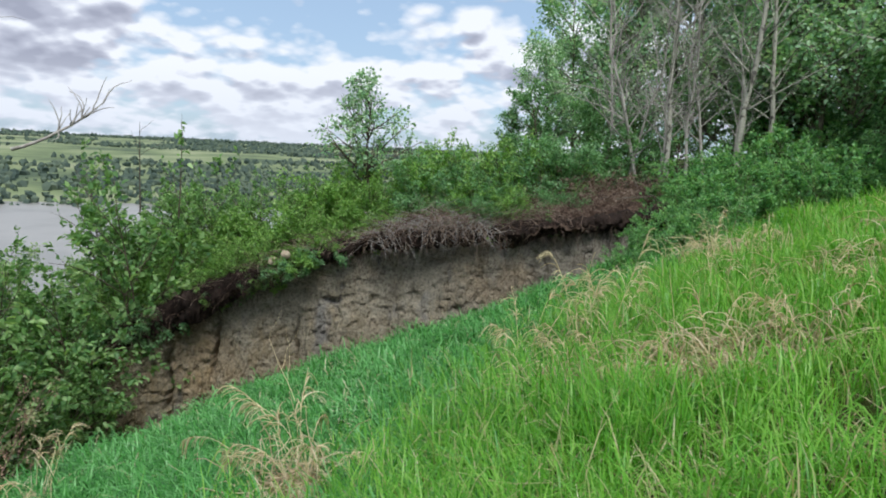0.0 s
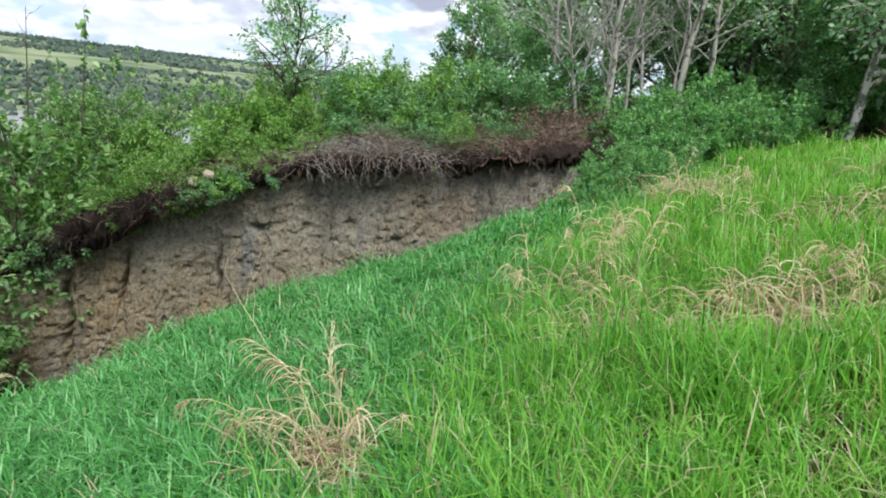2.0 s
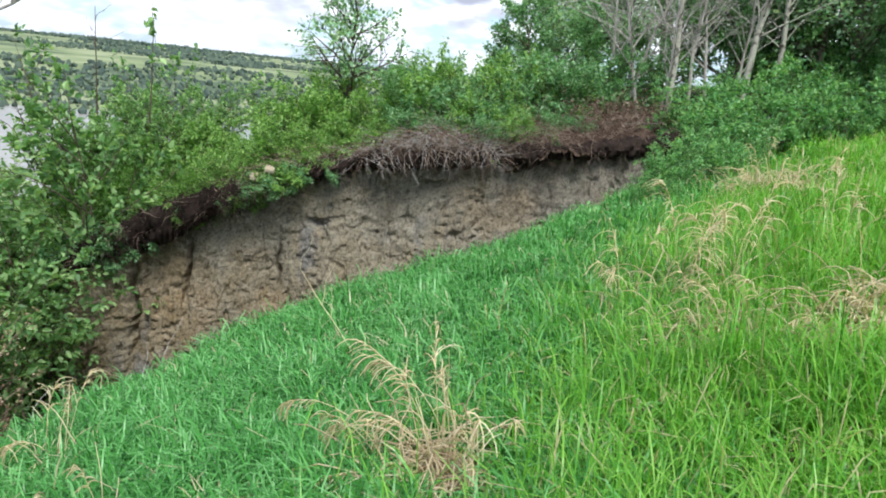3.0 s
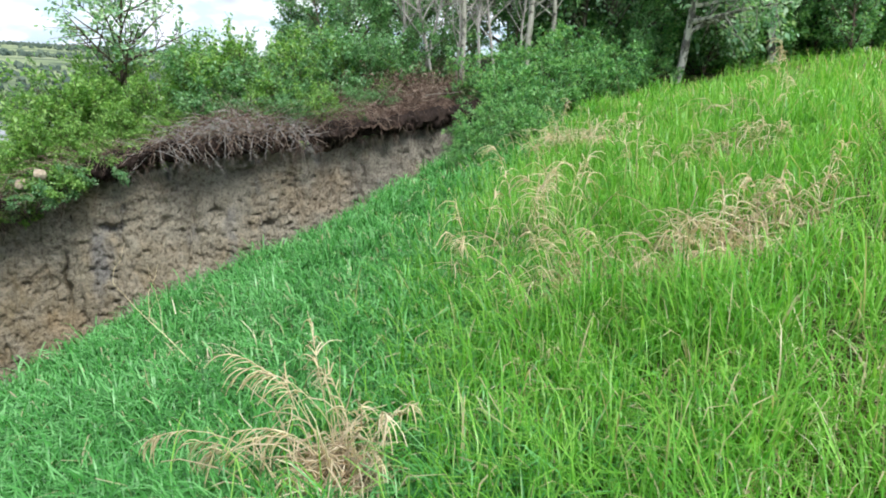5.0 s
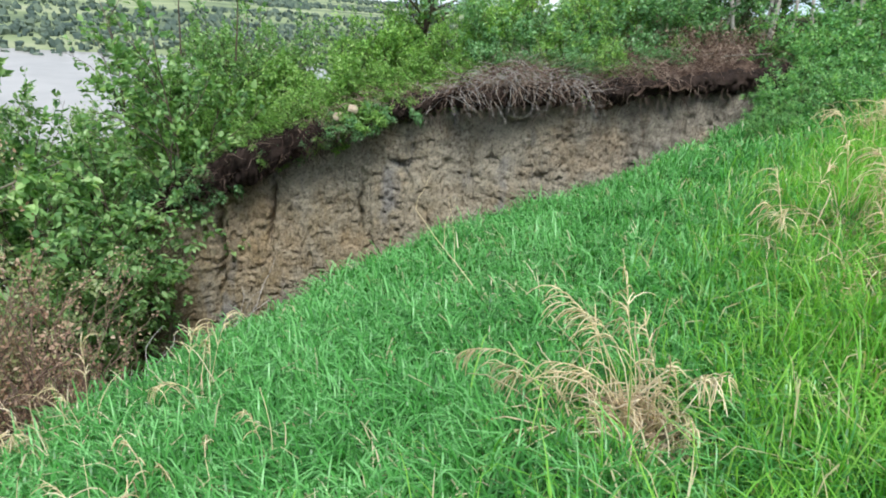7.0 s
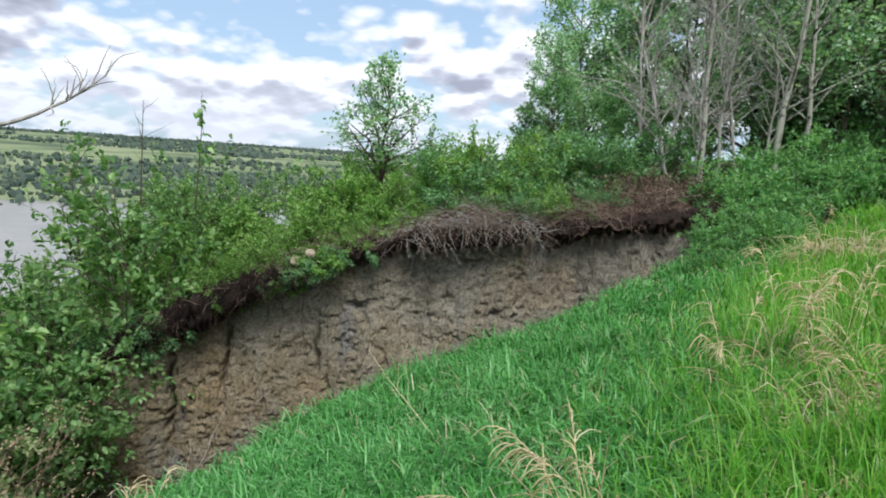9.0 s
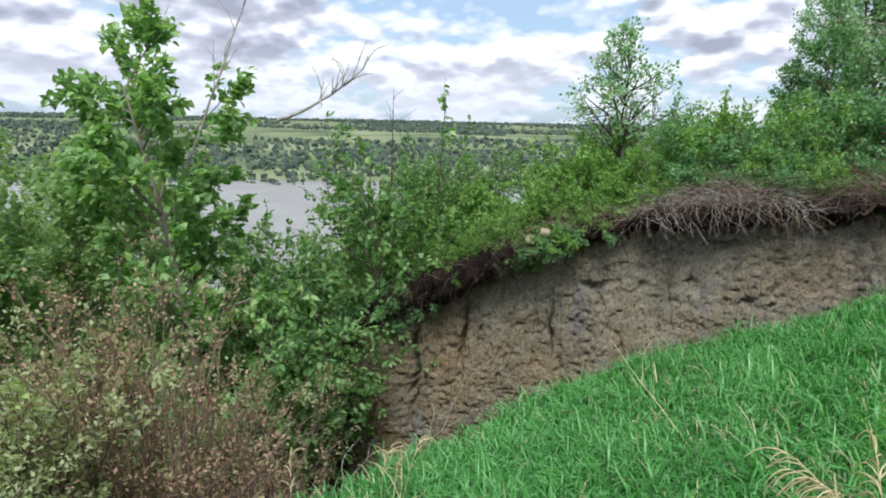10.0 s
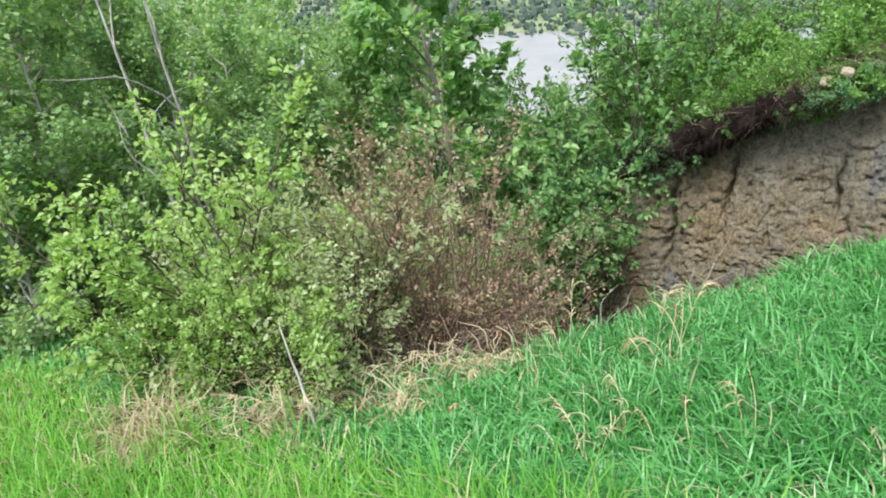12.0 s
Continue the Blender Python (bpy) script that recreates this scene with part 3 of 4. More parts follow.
def build_grass():
    rng = np.random.default_rng(11)
    x, y, r = scatter(rng, 25500, 24, 3.4, -112, 62)
    x2, y2, r2 = scatter(rng, 3200, 9, 4.0, 62, 248)
    x3, y3, r3 = scatter(rng, 17000, 10.5, 5.0, -75, 38)
    x, y, r = np.concatenate([x, x2, x3]), np.concatenate([y, y2, y3]), np.concatenate([r, r2, r3])
    x, y, r, tall = tufted(rng, x, y, r, 8, 0.045)
    s, v = bank_axes(x, y)
    d = pit_depth(x, y)
    wood = (v > -0.4 - 0.35 * np.clip(-s - 1, 0, 4)) & (s > -6.0)
    keep = (d < 0.10) & ~wood & (x > -11)
    x, y, r, tall = x[keep], y[keep], r[keep], tall[keep]
    # thin green growth where old grass lies in clumps
    for tx, ty, tr in ((-0.15, 2.1, 0.26), (0.05, 2.0, 0.2), (1.95, 3.0, 0.32), (1.7, 2.9, 0.2), (2.3, 3.1, 0.25), (1.2, 3.1, 0.22), (1.48, 2.95, 0.16), (0.95, 3.05, 0.16), (2.43, 6.8, 0.4), (2.85, 4.6, 0.28), (-4.4, -0.2, 0.35), (-3.75, 0.5, 0.3)):
        tall = tall * (1 - 0.55 * smooth(tr, tr * 0.5, np.hypot(x - tx, y - ty)))
    # lush short growth along the rim, taller yellowing meadow up the slope
    mixv = x - 0.17 * (y - 3.0) + 1.6 * (fbm(x * 0.8, y * 0.8, 51) - 0.5) + rng.normal(0, 0.4, len(x)) + np.where(y < 1.5, (1.5 - y) * 3.0, 0) - 0.3 * np.clip(y - 5.5, 0, 4)
    lush = mixv < 0.7
    clump = fbm(x * 2.2, y * 2.2, 52, 3)
    for name, sel, mat, ln, label in (("lush_grass", lush, LUSH, 0.25, "lush short deep-green grass along the slip's rim"),
                                      ("meadow_grass", ~lush, MEADOW, 0.34, "tall bright yellow-green meadow grass on the slope")):
        xs, ys, rs = x[sel], y[sel], r[sel]
        n = len(xs)
        length = ln * rng.uniform(0.55, 1.25, n) * (0.45 + 0.95 * clump[sel]) * tall[sel] * (1 - 0.25 * smooth(4, 9, rs))
        width = rng.uniform(0.0038, 0.008, n) if name == "lush_grass" else rng.uniform(0.0025, 0.0058, n)
        width = width * (1 + rs / 9)
        lean = np.abs(rng.normal(0.18, 0.2, n))
        bend = np.abs(rng.normal(1.7 if name == "lush_grass" else 1.05, 0.6, n))
        ob = new(name, mesh_of(name, *blades(rng, xs, ys, length, width, lean, bend, np.array([-0.45, 0.1])), mat))
        tagged(ob, label, "grass", kind="stuff")
    # matted straw low between the blades
    n = 30000
    xs, ys, rs = scatter(rng, n, 14, 2.5, -110, 60)
    k = (pit_depth(xs, ys) < 0.0) & (bank_axes(xs, ys)[1] < -1.2) & (fbm(xs * 1.6, ys * 1.6, 57, 3) + 0.10 * (xs > 0.5) > 0.57)
    xs, ys, rs = xs[k], ys[k], rs[k]
    n = len(xs)
    ob = new("grass_thatch", mesh_of("grass_thatch", *blades(rng, xs, ys, rng.uniform(0.12, 0.3, n), rng.uniform(0.003, 0.006, n) * (1 + rs / 8), rng.uniform(0.5, 1.3, n), rng.uniform(0.1, 0.9, n)), MATTED))
    tagged(ob, "matted straw-coloured old grass among the green", "dry grass", kind="stuff")


build_grass()


def dry_tuft(x, y, stalks, tall, spread, seed, label, lean=(-0.5, 0.0), heads=0.7, mat=STRAW, blade=22, arch=-0.24, mats=None):
    """A tuft of straw stalks that arch over, strands hanging off their tips, in matted curling old blades."""
    rng = np.random.default_rng(seed)
    tuft = thing("dry_grass_tuft", label, "dry grass", (x, y, float(land(x, y))), group="dry grass tufts")
    for i in range(stalks):
        a = rng.uniform(0, 2 * np.pi)
        w = np.array([math.cos(a) * 0.28 + lean[0], math.sin(a) * 0.28 + lean[1], 1.9])
        p0 = (rng.normal(0, spread), rng.normal(0, spread), 0)
        pts, rad = limb(rng, p0, w, tall * rng.uniform(0.65, 1.25), 0.0028, 0.0014, 9, 0.05, arch * rng.uniform(0.5, 1.2))
        stalk = part("stalk", *tubes([(pts, rad)], 3), mat, tuft)
        if rng.uniform() < heads:
            strands = []
            for f in np.sort(rng.uniform(5.2, 8.95, 13)):
                j = int(f)
                q = pts[j] + (pts[j + 1] - pts[j]) * (f - j)
                d = (pts[j + 1] - pts[j]) * 12 + rng.normal(0, 0.22, 3)
                strands.append(limb(rng, q, d, tall * rng.uniform(0.12, 0.28), 0.0036, 0.0016, 4, 0.10, -0.5))
            tagged(part("seed_head", *tubes(strands, 3), mat, stalk, "drooping feathery seed head"), kind="stuff")
    n = int(stalks * blade * 0.42)
    a = rng.uniform(0, 2 * np.pi, n)
    L = tall * rng.uniform(0.38, 0.9, n)
    lines = [limb(rng, (rng.normal(0, spread * 1.3), rng.normal(0, spread * 1.3), 0.01), (math.cos(b) * 0.7 + lean[0], math.sin(b) * 0.7 + lean[1], rng.uniform(1.2, 3.0)), l, 0.0052, 0.0022, 6, 0.24, -0.36) for b, l in zip(a, L)]
    tagged(part("thatch", *tubes(lines, 3), mats or MATTED, tuft, "matted dead blades"), kind="stuff")
    return tuft


dry_tuft(-0.10, 2.22, 10, 0.60, 0.06, 1, "large straw-coloured tuft with arching seed heads on the slope", (-0.3, 0.0), 0.85, blade=30)
dry_tuft(-0.32, 2.18, 5, 0.58, 0.05, 21, "straw stalks arching sideways beside the large tuft", (-0.9, 0.0), 0.9, blade=12)
dry_tuft(0.02, 2.12, 6, 0.40, 0.07, 2, "low matted straw tuft beside the large arching one", (-0.2, -0.1), 0.5, blade=46)
dry_tuft(1.95, 3.15, 7, 0.50, 0.13, 3, "broad matted straw clump high on the slope", (-0.2, -0.1), 0.6, blade=70)
dry_tuft(1.7, 3.05, 6, 0.50, 0.07, 4, "straw clump with ragged bleached seed heads", (-0.1, -0.1), 0.8, blade=60)
dry_tuft(2.3, 3.3, 6, 0.5, 0.10, 5, "straw clump among tall green grass", (-0.2, -0.1), 0.7, blade=40)
dry_tuft(1.2, 3.25, 6, 0.42, 0.08, 22, "low matted clump of pinkish dead grass", (-0.1, -0.1), 0.6, blade=50)
dry_tuft(1.48, 3.05, 4, 0.36, 0.07, 23, "low matted clump of pinkish dead grass", (-0.1, -0.1), 0.4, blade=60)
dry_tuft(0.95, 3.2, 4, 0.40, 0.08, 24, "small matted clump of pale dead grass", (-0.1, -0.1), 0.5, blade=50)
dry_tuft(0.98, 4.04, 8, 0.72, 0.09, 6, "thin stand of upright straw stalks", (-0.1, 0.0), 0.9, blade=16, arch=-0.12)
dry_tuft(1.22, 3.9, 4, 0.68, 0.05, 25, "few upright straw stalks in the meadow", (0.05, 0.0), 1.0, blade=12, arch=-0.12)
dry_tuft(0.62, 3.9, 4, 0.62, 0.06, 7, "thin stand of straw stalks in the meadow", (-0.15, 0.0), 0.9, blade=10, arch=-0.16)
dry_tuft(1.95, 4.5, 4, 0.66, 0.08, 8, "thin stand of straw stalks up the slope", (0.05, 0.0), 0.9, blade=8, arch=-0.12)
dry_tuft(2.43, 6.9, 12, 0.46, 0.24, 9, "pale straw tuft by the thicket's edge", (-0.4, 0.0), 0.5, blade=40)
dry_tuft(2.0, 7.1, 8, 0.5, 0.2, 10, "sparse pale straw tuft near the thicket", (-0.4, 0.0), 0.5, blade=18)
dry_tuft(2.85, 4.75, 6, 0.5, 0.15, 11, "sparse straw tuft on the upper meadow", (-0.2, 0.0), 0.8, blade=50)
dry_tuft(3.6, 6.0, 8, 0.6, 0.2, 12, "sparse straw tuft on the upper meadow", (-0.3, 0.0), blade=10)
dry_tuft(-2.35, 2.45, 5, 0.55, 0.06, 13, "few straw stalks at the slip's rim", (-0.2, 0.2), 0.9, blade=4)
dry_tuft(-2.85, 2.1, 5, 0.5, 0.06, 14, "few bleached stalks at the slip's rim", (-0.2, 0.2), 0.9, blade=4)
dry_tuft(-3.25, 1.3, 12, 0.46, 0.14, 15, "bleached plume of dead grass at the gully's rim", (0.1, -0.2), 0.8, blade=40)
dry_tuft(-3.5, 1.1, 8, 0.40, 0.12, 26, "grey mat of dead grass at the gully's rim", (0.0, -0.2), 0.2, blade=60, mats=DEADSTEM)
dry_tuft(-3.2, 1.75, 14, 0.42, 0.16, 16, "grey-brown matted dead grass at the gully's rim", (0.2, -0.3), 0.3, blade=40)
dry_tuft(-4.35, -0.2, 20, 0.66, 0.12, 17, "pale fan of dead grass at the gully's foot", (0.2, -0.2), 0.0, blade=30, arch=-0.1)
dry_tuft(-4.55, 0.0, 10, 0.6, 0.22, 27, "flattened mat of brown dead grass at the gully's foot", (0.3, -0.1), 0.0, blade=50)
dry_tuft(-3.75, 0.5, 12, 0.5, 0.16, 18, "russet matted grass under the lime-green bush", (0.3, -0.3), 0.2, blade=40)
dry_tuft(-1.48, 1.8, 4, 0.36, 0.10, 19, "few arching straw stalks near the path", (-0.4, 0.1), 0.9, blade=12)
dry_tuft(-1.95, 1.45, 5, 0.36, 0.12, 20, "few arching straw stalks in lush grass", (-0.4, 0.1), 0.9, blade=12)


# ---- bushes and trees ----
def bush_meshes(seed, height, spread, stems, kids, per, leaf, leaf_mat, wood_mat=BARK_BROWN, big=False, wide=0.55, levels=3, angle=0.75, lift=0.02, thick=0.012, ratio=0.5, spread_leaf=0.03, low=0.1, first=0.2):
    """The stems of a bush at the origin, a mesh each, and its foliage."""
    rng = np.random.default_rng(seed)
    limbs, stem = [], []
    for i in range(stems):
        a = rng.uniform(0, 2 * np.pi)
        o = rng.uniform(0, 1) ** 0.6
        w = (math.cos(a) * o * spread, math.sin(a) * o * spread, 1.0)
        p = (math.cos(a) * o * spread * 0.25, math.sin(a) * o * spread * 0.25, -0.15)
        L = height * rng.uniform(0.65, 1.15) * math.hypot(1, o * spread * 0.6)
        one = grow(rng, p, w, L, thick, levels, kids, ratio, angle, lift, 0.13, first)
        stem.append(mesh_of("stem", *wood(one, levels, 4), wood_mat))
        limbs += one
    pts, ways = leaf_places(rng, limbs, levels - 1, per, spread_leaf, low)
    return stem, mesh_of("foliage", *leaves(pts, ways, leaf, rng, wide, 0.3, big), leaf_mat)


def plant(meshes, name, label, category, at, turn=0.0, size=1.0, group="", tilt=(0, 0), leaf_label=""):
    """A plant of stems and foliage, standing on the ground."""
    x, y = at[:2]
    z = at[2] if len(at) > 2 else float(land(x, y))
    ob = new(name)
    ob.matrix_basis = pose(x, y, z - 0.03, tilt[0], tilt[1], turn) @ Matrix.Diagonal((size, size, size, 1))
    tagged(ob, label, category, group)
    stem = meshes[0] if isinstance(meshes[0], list) else [meshes[0]]
    for n, me, l in [("stem" if category == "shrub" else "trunk", m, "") for m in stem] + [("foliage" if category == "shrub" else "crown", meshes[1], leaf_label)]:
        if me:
            p = new(n, me)
            p.parent = ob
            tagged(p, l, kind="stuff" if n in ("foliage", "crown") else "")
            if n == "trunk" and len(meshes) > 2:
                for m in meshes[2]:
                    new("branch", m).parent = p
    return ob


def on_bank(s, v):
    p = W0 + s * AX - v * NX
    return float(p[0]), float(p[1])


def on_top(s, v):
    """A spot on the bank's top, v metres behind its line."""
    x, y = on_bank(s, v)
    return x, y, float(bank_top(s)) + 0.12 * max(v, 0) - 0.05


rng = np.random.default_rng(77)
LIP = [bush_meshes(100 + i, 1.15, 0.85, 12, (9, 4), 15, 0.066, SHRUB_LIGHT if i < 3 else SHRUB_MID) for i in range(5)]
DEEP = [bush_meshes(120 + i, 1.05, 0.9, 12, (8, 5), 12, 0.075, BLUEGREEN) for i in range(3)]

# bushes along the bank's top, light green towards the river
for i, (s, v, size) in enumerate([(8.2, 0.45, 0.85), (7.5, 0.3, 0.75), (7.2, 1.1, 0.95), (6.6, 0.25, 0.7), (6.4, 1.0, 0.9), (5.8, 0.2, 0.62), (5.6, 0.9, 0.85), (5.4, 1.7, 1.0), (5.0, 0.35, 0.62), (4.7, 1.2, 0.9),
                                  (4.3, 0.3, 0.6), (4.0, 1.0, 0.85), (3.6, 1.8, 1.0), (3.3, 0.75, 0.75), (2.9, 1.4, 1.0), (2.5, 0.75, 0.8), (2.2, 1.6, 1.05), (1.8, 1.0, 0.85), (1.4, 1.7, 1.05), (1.0, 1.7, 0.95),
                                  (0.6, 1.9, 1.05), (6.8, 1.9, 0.95), (8.0, 1.6, 1.0), (4.6, 2.4, 1.0), (2.8, 2.4, 1.1), (0.1, 2.0, 0.9), (-0.4, 2.3, 1.0), (9.0, 0.8, 1.0), (8.8, 1.9, 1.0), (2.1, 0.25, 0.5), (1.7, 0.3, 0.55), (1.25, 0.45, 0.5), (2.5, 0.3, 0.4), (3.9, 0.35, 0.45), (0.7, 0.8, 0.5), (6.0, -0.05, 0.5), (4.8, 0.05, 0.5), (7.0, 0.0, 0.55)]):
    k = i % 3 if s > 3.4 else 2 + i % 3
    plant(LIP[k], "bush", "leafy light-green bush on the bank's overgrown top", "shrub", on_top(s, v), rng.uniform(0, 360), size * rng.uniform(0.9, 1.1), "bushes on the bank top")
# shoots that spill over the lip
SPILL = [bush_meshes(140 + i, 0.42, 1.3, 10, (7, 4), 11, 0.06, SHRUB_LIGHT if i else SHRUB_MID, lift=-0.05) for i in range(2)]
for i, (s, v, size) in enumerate([(5.55, -0.3, 0.7), (5.15, -0.36, 0.62), (4.75, -0.1, 0.7), (6.1, -0.05, 0.8), (7.75, -0.3, 0.95), (4.35, -0.05, 0.7), (8.2, -0.35, 1.0), (7.2, 0.1, 0.9), (6.6, 0.1, 0.9), (3.9, 0.2, 0.8), (2.0, 0.3, 0.7), (1.5, 0.4, 0.7), (5.4, -0.05, 0.8), (4.9, 0.1, 0.8), (7.0, -0.02, 0.7), (6.35, -0.1, 0.6), (7.5, -0.15, 0.9), (6.8, -0.25, 0.6), (6.0, -0.3, 0.5), (1.9, 0.05, 0.6), (1.3, 0.1, 0.6), (2.3, 0.15, 0.5)]):
    plant(SPILL[i % 2], "trailing_shrub", "small green shrub trailing over the turf lip", "shrub", on_top(s, v), rng.uniform(0, 360), size, "shrubs trailing over the lip")
# deep green thicket where the bank meets the slope
for i, (x, y, size) in enumerate([(1.0, 8.05, 0.30), (1.3, 8.6, 0.45), (1.15, 9.15, 0.42), (1.75, 10.2, 0.8), (2.05, 9.5, 0.6), (2.5, 10.1, 0.75), (2.9, 10.3, 0.75), (1.9, 11.0, 0.9), (3.4, 10.6, 0.75), (2.3, 11.2, 0.9), (3.9, 11.2, 0.8), (4.3, 12.1, 0.7), (1.6, 9.2, 0.55), (1.9, 8.8, 0.45), (5.6, 13.0, 0.8), (4.9, 12.7, 0.9), (6.1, 12.5, 0.9), (7.1, 12.8, 1.0), (8.3, 13.0, 1.0), (9.5, 13.2, 1.1), (3.6, 14.6, 1.5), (4.6, 15.2, 1.6), (5.8, 15.4, 1.6), (7.0, 15.8, 1.7), (8.2, 16.0, 1.7), (9.6, 16.2, 1.8), (11.2, 16.4, 1.8), (12.8, 16.6, 1.8), (3.2, 12.0, 0.95), (6.6, 13.4, 0.9), (7.6, 13.6, 0.9), (8.8, 13.6, 1.0), (10.2, 13.0, 1.5), (11.8, 13.2, 1.5), (13.5, 13.4, 1.6)]):
    plant(DEEP[i % 3], "bush", "dense deep-green bush at the slip's upper end", "shrub", (x, y), rng.uniform(0, 360), size, "bushes at the slip's upper end")


def stem_mat(s0, s1, count, length, seed, label, v0=0.1, mats=None):
    """A thatch of dead stems that lies over the lip and hangs down."""
    rng = np.random.default_rng(seed)
    mat = thing("dead_stem_mat", label, "dead stems")
    up, down = [], []
    for i in range(count):
        s = rng.uniform(s0, s1)
        edge = 1 - abs(2 * (s - s0) / (s1 - s0) - 1) ** 3
        v = v0 + rng.uniform(-0.35, 0.35)
        p = W0 + s * AX - v * NX
        z = float(bank_top(s)) + rng.uniform(-0.15 if v0 < -0.3 else 0.02, 0.25 if v0 < -0.3 else 0.40) * edge * (0.5 + float(wave(s * 3, 0.5, 81)))
        a = rng.normal(0, 1.2)
        w = NX * math.cos(a) + AX * math.sin(a)
        line = limb(rng, (*p, z), (w[0], w[1], rng.normal(0.15, 0.35)), length * rng.uniform(0.5, 1.2), 0.0048, 0.0018, 5, 0.26, -0.14)
        (up if i % 3 else down).append(line)
    tagged(part("thatch", *tubes(up, 3), mats or DEADSTEM, mat), kind="stuff")
    tagged(part("pale_thatch", *tubes(down, 3), (BARK_GREY if v0 == 0.0 else mats or DEADSTEM), mat, "bleached pale stems"), kind="stuff")


stem_mat(2.0, 4.2, 1300, 0.62, 3, "thick mat of dead reddish-grey stems hanging over the bank", 0.0)
stem_mat(0.6, 2.2, 560, 0.5, 4, "thin mat of dead brown stems over the bank")
stem_mat(4.4, 6.4, 300, 0.40, 6, "dark tangle of dead twigs under the bushes", -0.05)
stem_mat(5.7, 8.4, 1500, 0.42, 8, "dark tangle of twigs and roots over the turf lip", -0.34, HUMUS)
stem_mat(5.5, 8.3, 300, 0.36, 10, "dead twigs caught along the turf lip", -0.42)
stem_mat(-1.1, 1.0, 420, 0.55, 7, "dead red-brown stems on the bare topsoil", 0.75)
stem_mat(-1.0, 0.9, 160, 0.35, 9, "dead roots and stems along the bare topsoil's edge", 0.05)


def stone(at, size, seed):
    rng = np.random.default_rng(seed)
    bm = bmesh.new()
    bmesh.ops.create_icosphere(bm, subdivisions=2, radius=1)
    for v in bm.verts:
        n = noise.noise(v.co * 1.3 + Vector((seed, 0, 0)))
        v.co = Vector((v.co.x * size[0], v.co.y * size[1], v.co.z * size[2])) * (1 + 0.35 * n)
    me = bpy.data.meshes.new("stone")
    bm.to_mesh(me)
    bm.free()
    me.materials.append(STONE)
    ob = new("stone", me)
    ob.matrix_basis = pose(*at, 10, 15, 40 * seed)
    tagged(ob, "rounded pale tan stone caught in the turf lip", "stone", "stones in the lip")


for s, seed in ((5.62, 1), (5.42, 2)):
    p = W0 + s * AX + 0.42 * NX
    stone((p[0], p[1], float(bank_top(s)) + (0.16 if seed == 1 else 0.20)), (0.085, 0.07, 0.07), seed)


def tree_meshes(seed, height, r0, kids, per, leaf, leaf_mat, wood_mat, levels=3, angle=0.95, ratio=0.42, lift=0.05, first=0.3, big=False, wide=0.7, spread=0.06, way=(0, 0, 1), wander=0.06, low=0.1, tip=0.18, thin=1.0, split=False):
    """A tree's trunk and crown; with split, each main branch is a mesh of its own."""
    rng = np.random.default_rng(seed)
    limbs = grow(rng, (0, 0, -0.2), way, height, r0, levels, kids, ratio, angle, lift, wander, first, tip, thin)
    branches = []
    if split:
        starts = [i for i, l in enumerate(limbs) if l[2] == 1] + [len(limbs)]
        for i, j in zip(starts, starts[1:]):
            branches.append(mesh_of("branch", *wood(limbs[i:j], levels, 5), wood_mat))
        stem = mesh_of("trunk", *tubes([limbs[0][:2]], 9), wood_mat)
    else:
        stem = mesh_of("trunk", *wood(limbs, levels, 6), wood_mat)
    crown = None
    if per:
        pts, ways = leaf_places(rng, limbs, levels - 1, per, spread, low)
        crown = mesh_of("crown", *leaves(pts, ways, leaf, rng, wide, 0.25, big), leaf_mat)
    return stem, crown, branches


def polar(az, r):
    return r * math.sin(radians(az)), r * math.cos(radians(az))


# the lone sapling on the ridge
SAP = tree_meshes(207, 2.15, 0.035, (24, 8), 15, 0.07, WOOD_LEAF, BARK_BROWN, angle=0.95, ratio=0.48, first=0.22, spread=0.04)
plant(SAP, "sapling", "slender young poplar standing alone on the bank top", "tree", (-4.3, 10.75, -0.95), 30, 1.12)
# woods behind the slip
WOOD = [tree_meshes(210 + i, 6.2, 0.06, (32, 10), 27, 0.112, WOOD_LEAF, BARK_MID, ratio=0.3, first=0.1, spread=0.12) for i in range(3)]
WOOD_LIGHT = [tree_meshes(216 + i, 4.0, 0.045, (26, 9), 22, 0.105, SHRUB_MID, BARK_BROWN, ratio=0.34, first=0.1, spread=0.08) for i in range(2)]
for i, (az, r, size) in enumerate([(-6.2, 14.6, 0.55), (-3.6, 16, 0.85), (-1.5, 17, 1.0), (1, 16, 1.0), (4, 17.5, 1.05), (7, 16, 1.0), (10, 15, 1.0), (13, 16.5, 1.0), (16, 14.5, 1.0), (19, 16.5, 1.0),
                                  (23, 15, 1.0), (27, 17, 1.0), (31, 16, 0.95), (35, 18, 1.0), (39, 17, 1.0), (44, 18, 1.0), (49, 19, 1.0), (13, 14.5, 0.9), (18, 14.0, 0.85)]):
    plant(WOOD[i % 3], "poplar", "tall leafy poplar in the wood behind the slip", "tree", polar(az, r), 47 * i, size, "poplars of the wood")
for i, (az, r, size) in enumerate([(-10, 14, 0.4), (-8.0, 13.6, 0.46), (-5, 13.4, 0.58), (-2, 13.2, 0.5), (1.5, 13.6, 0.42), (6, 14, 0.5), (10.5, 13.6, 0.5), (-13, 14, 0.33), (-16.5, 13.5, 0.32), (20, 13, 0.6), (26, 13.6, 0.5), (14, 14.6, 0.7), (17.5, 15.2, 0.8), (23.5, 15, 0.75), (29, 15.5, 0.75), (33, 16, 0.85), (38, 16, 0.85), (43, 16.5, 0.9), (36, 14.5, 0.6)]):
    plant(WOOD_LIGHT[i % 2], "young_tree", "bushy light-green young tree at the wood's edge", "tree", polar(az, r), 61 * i, size, "young trees at the wood's edge")
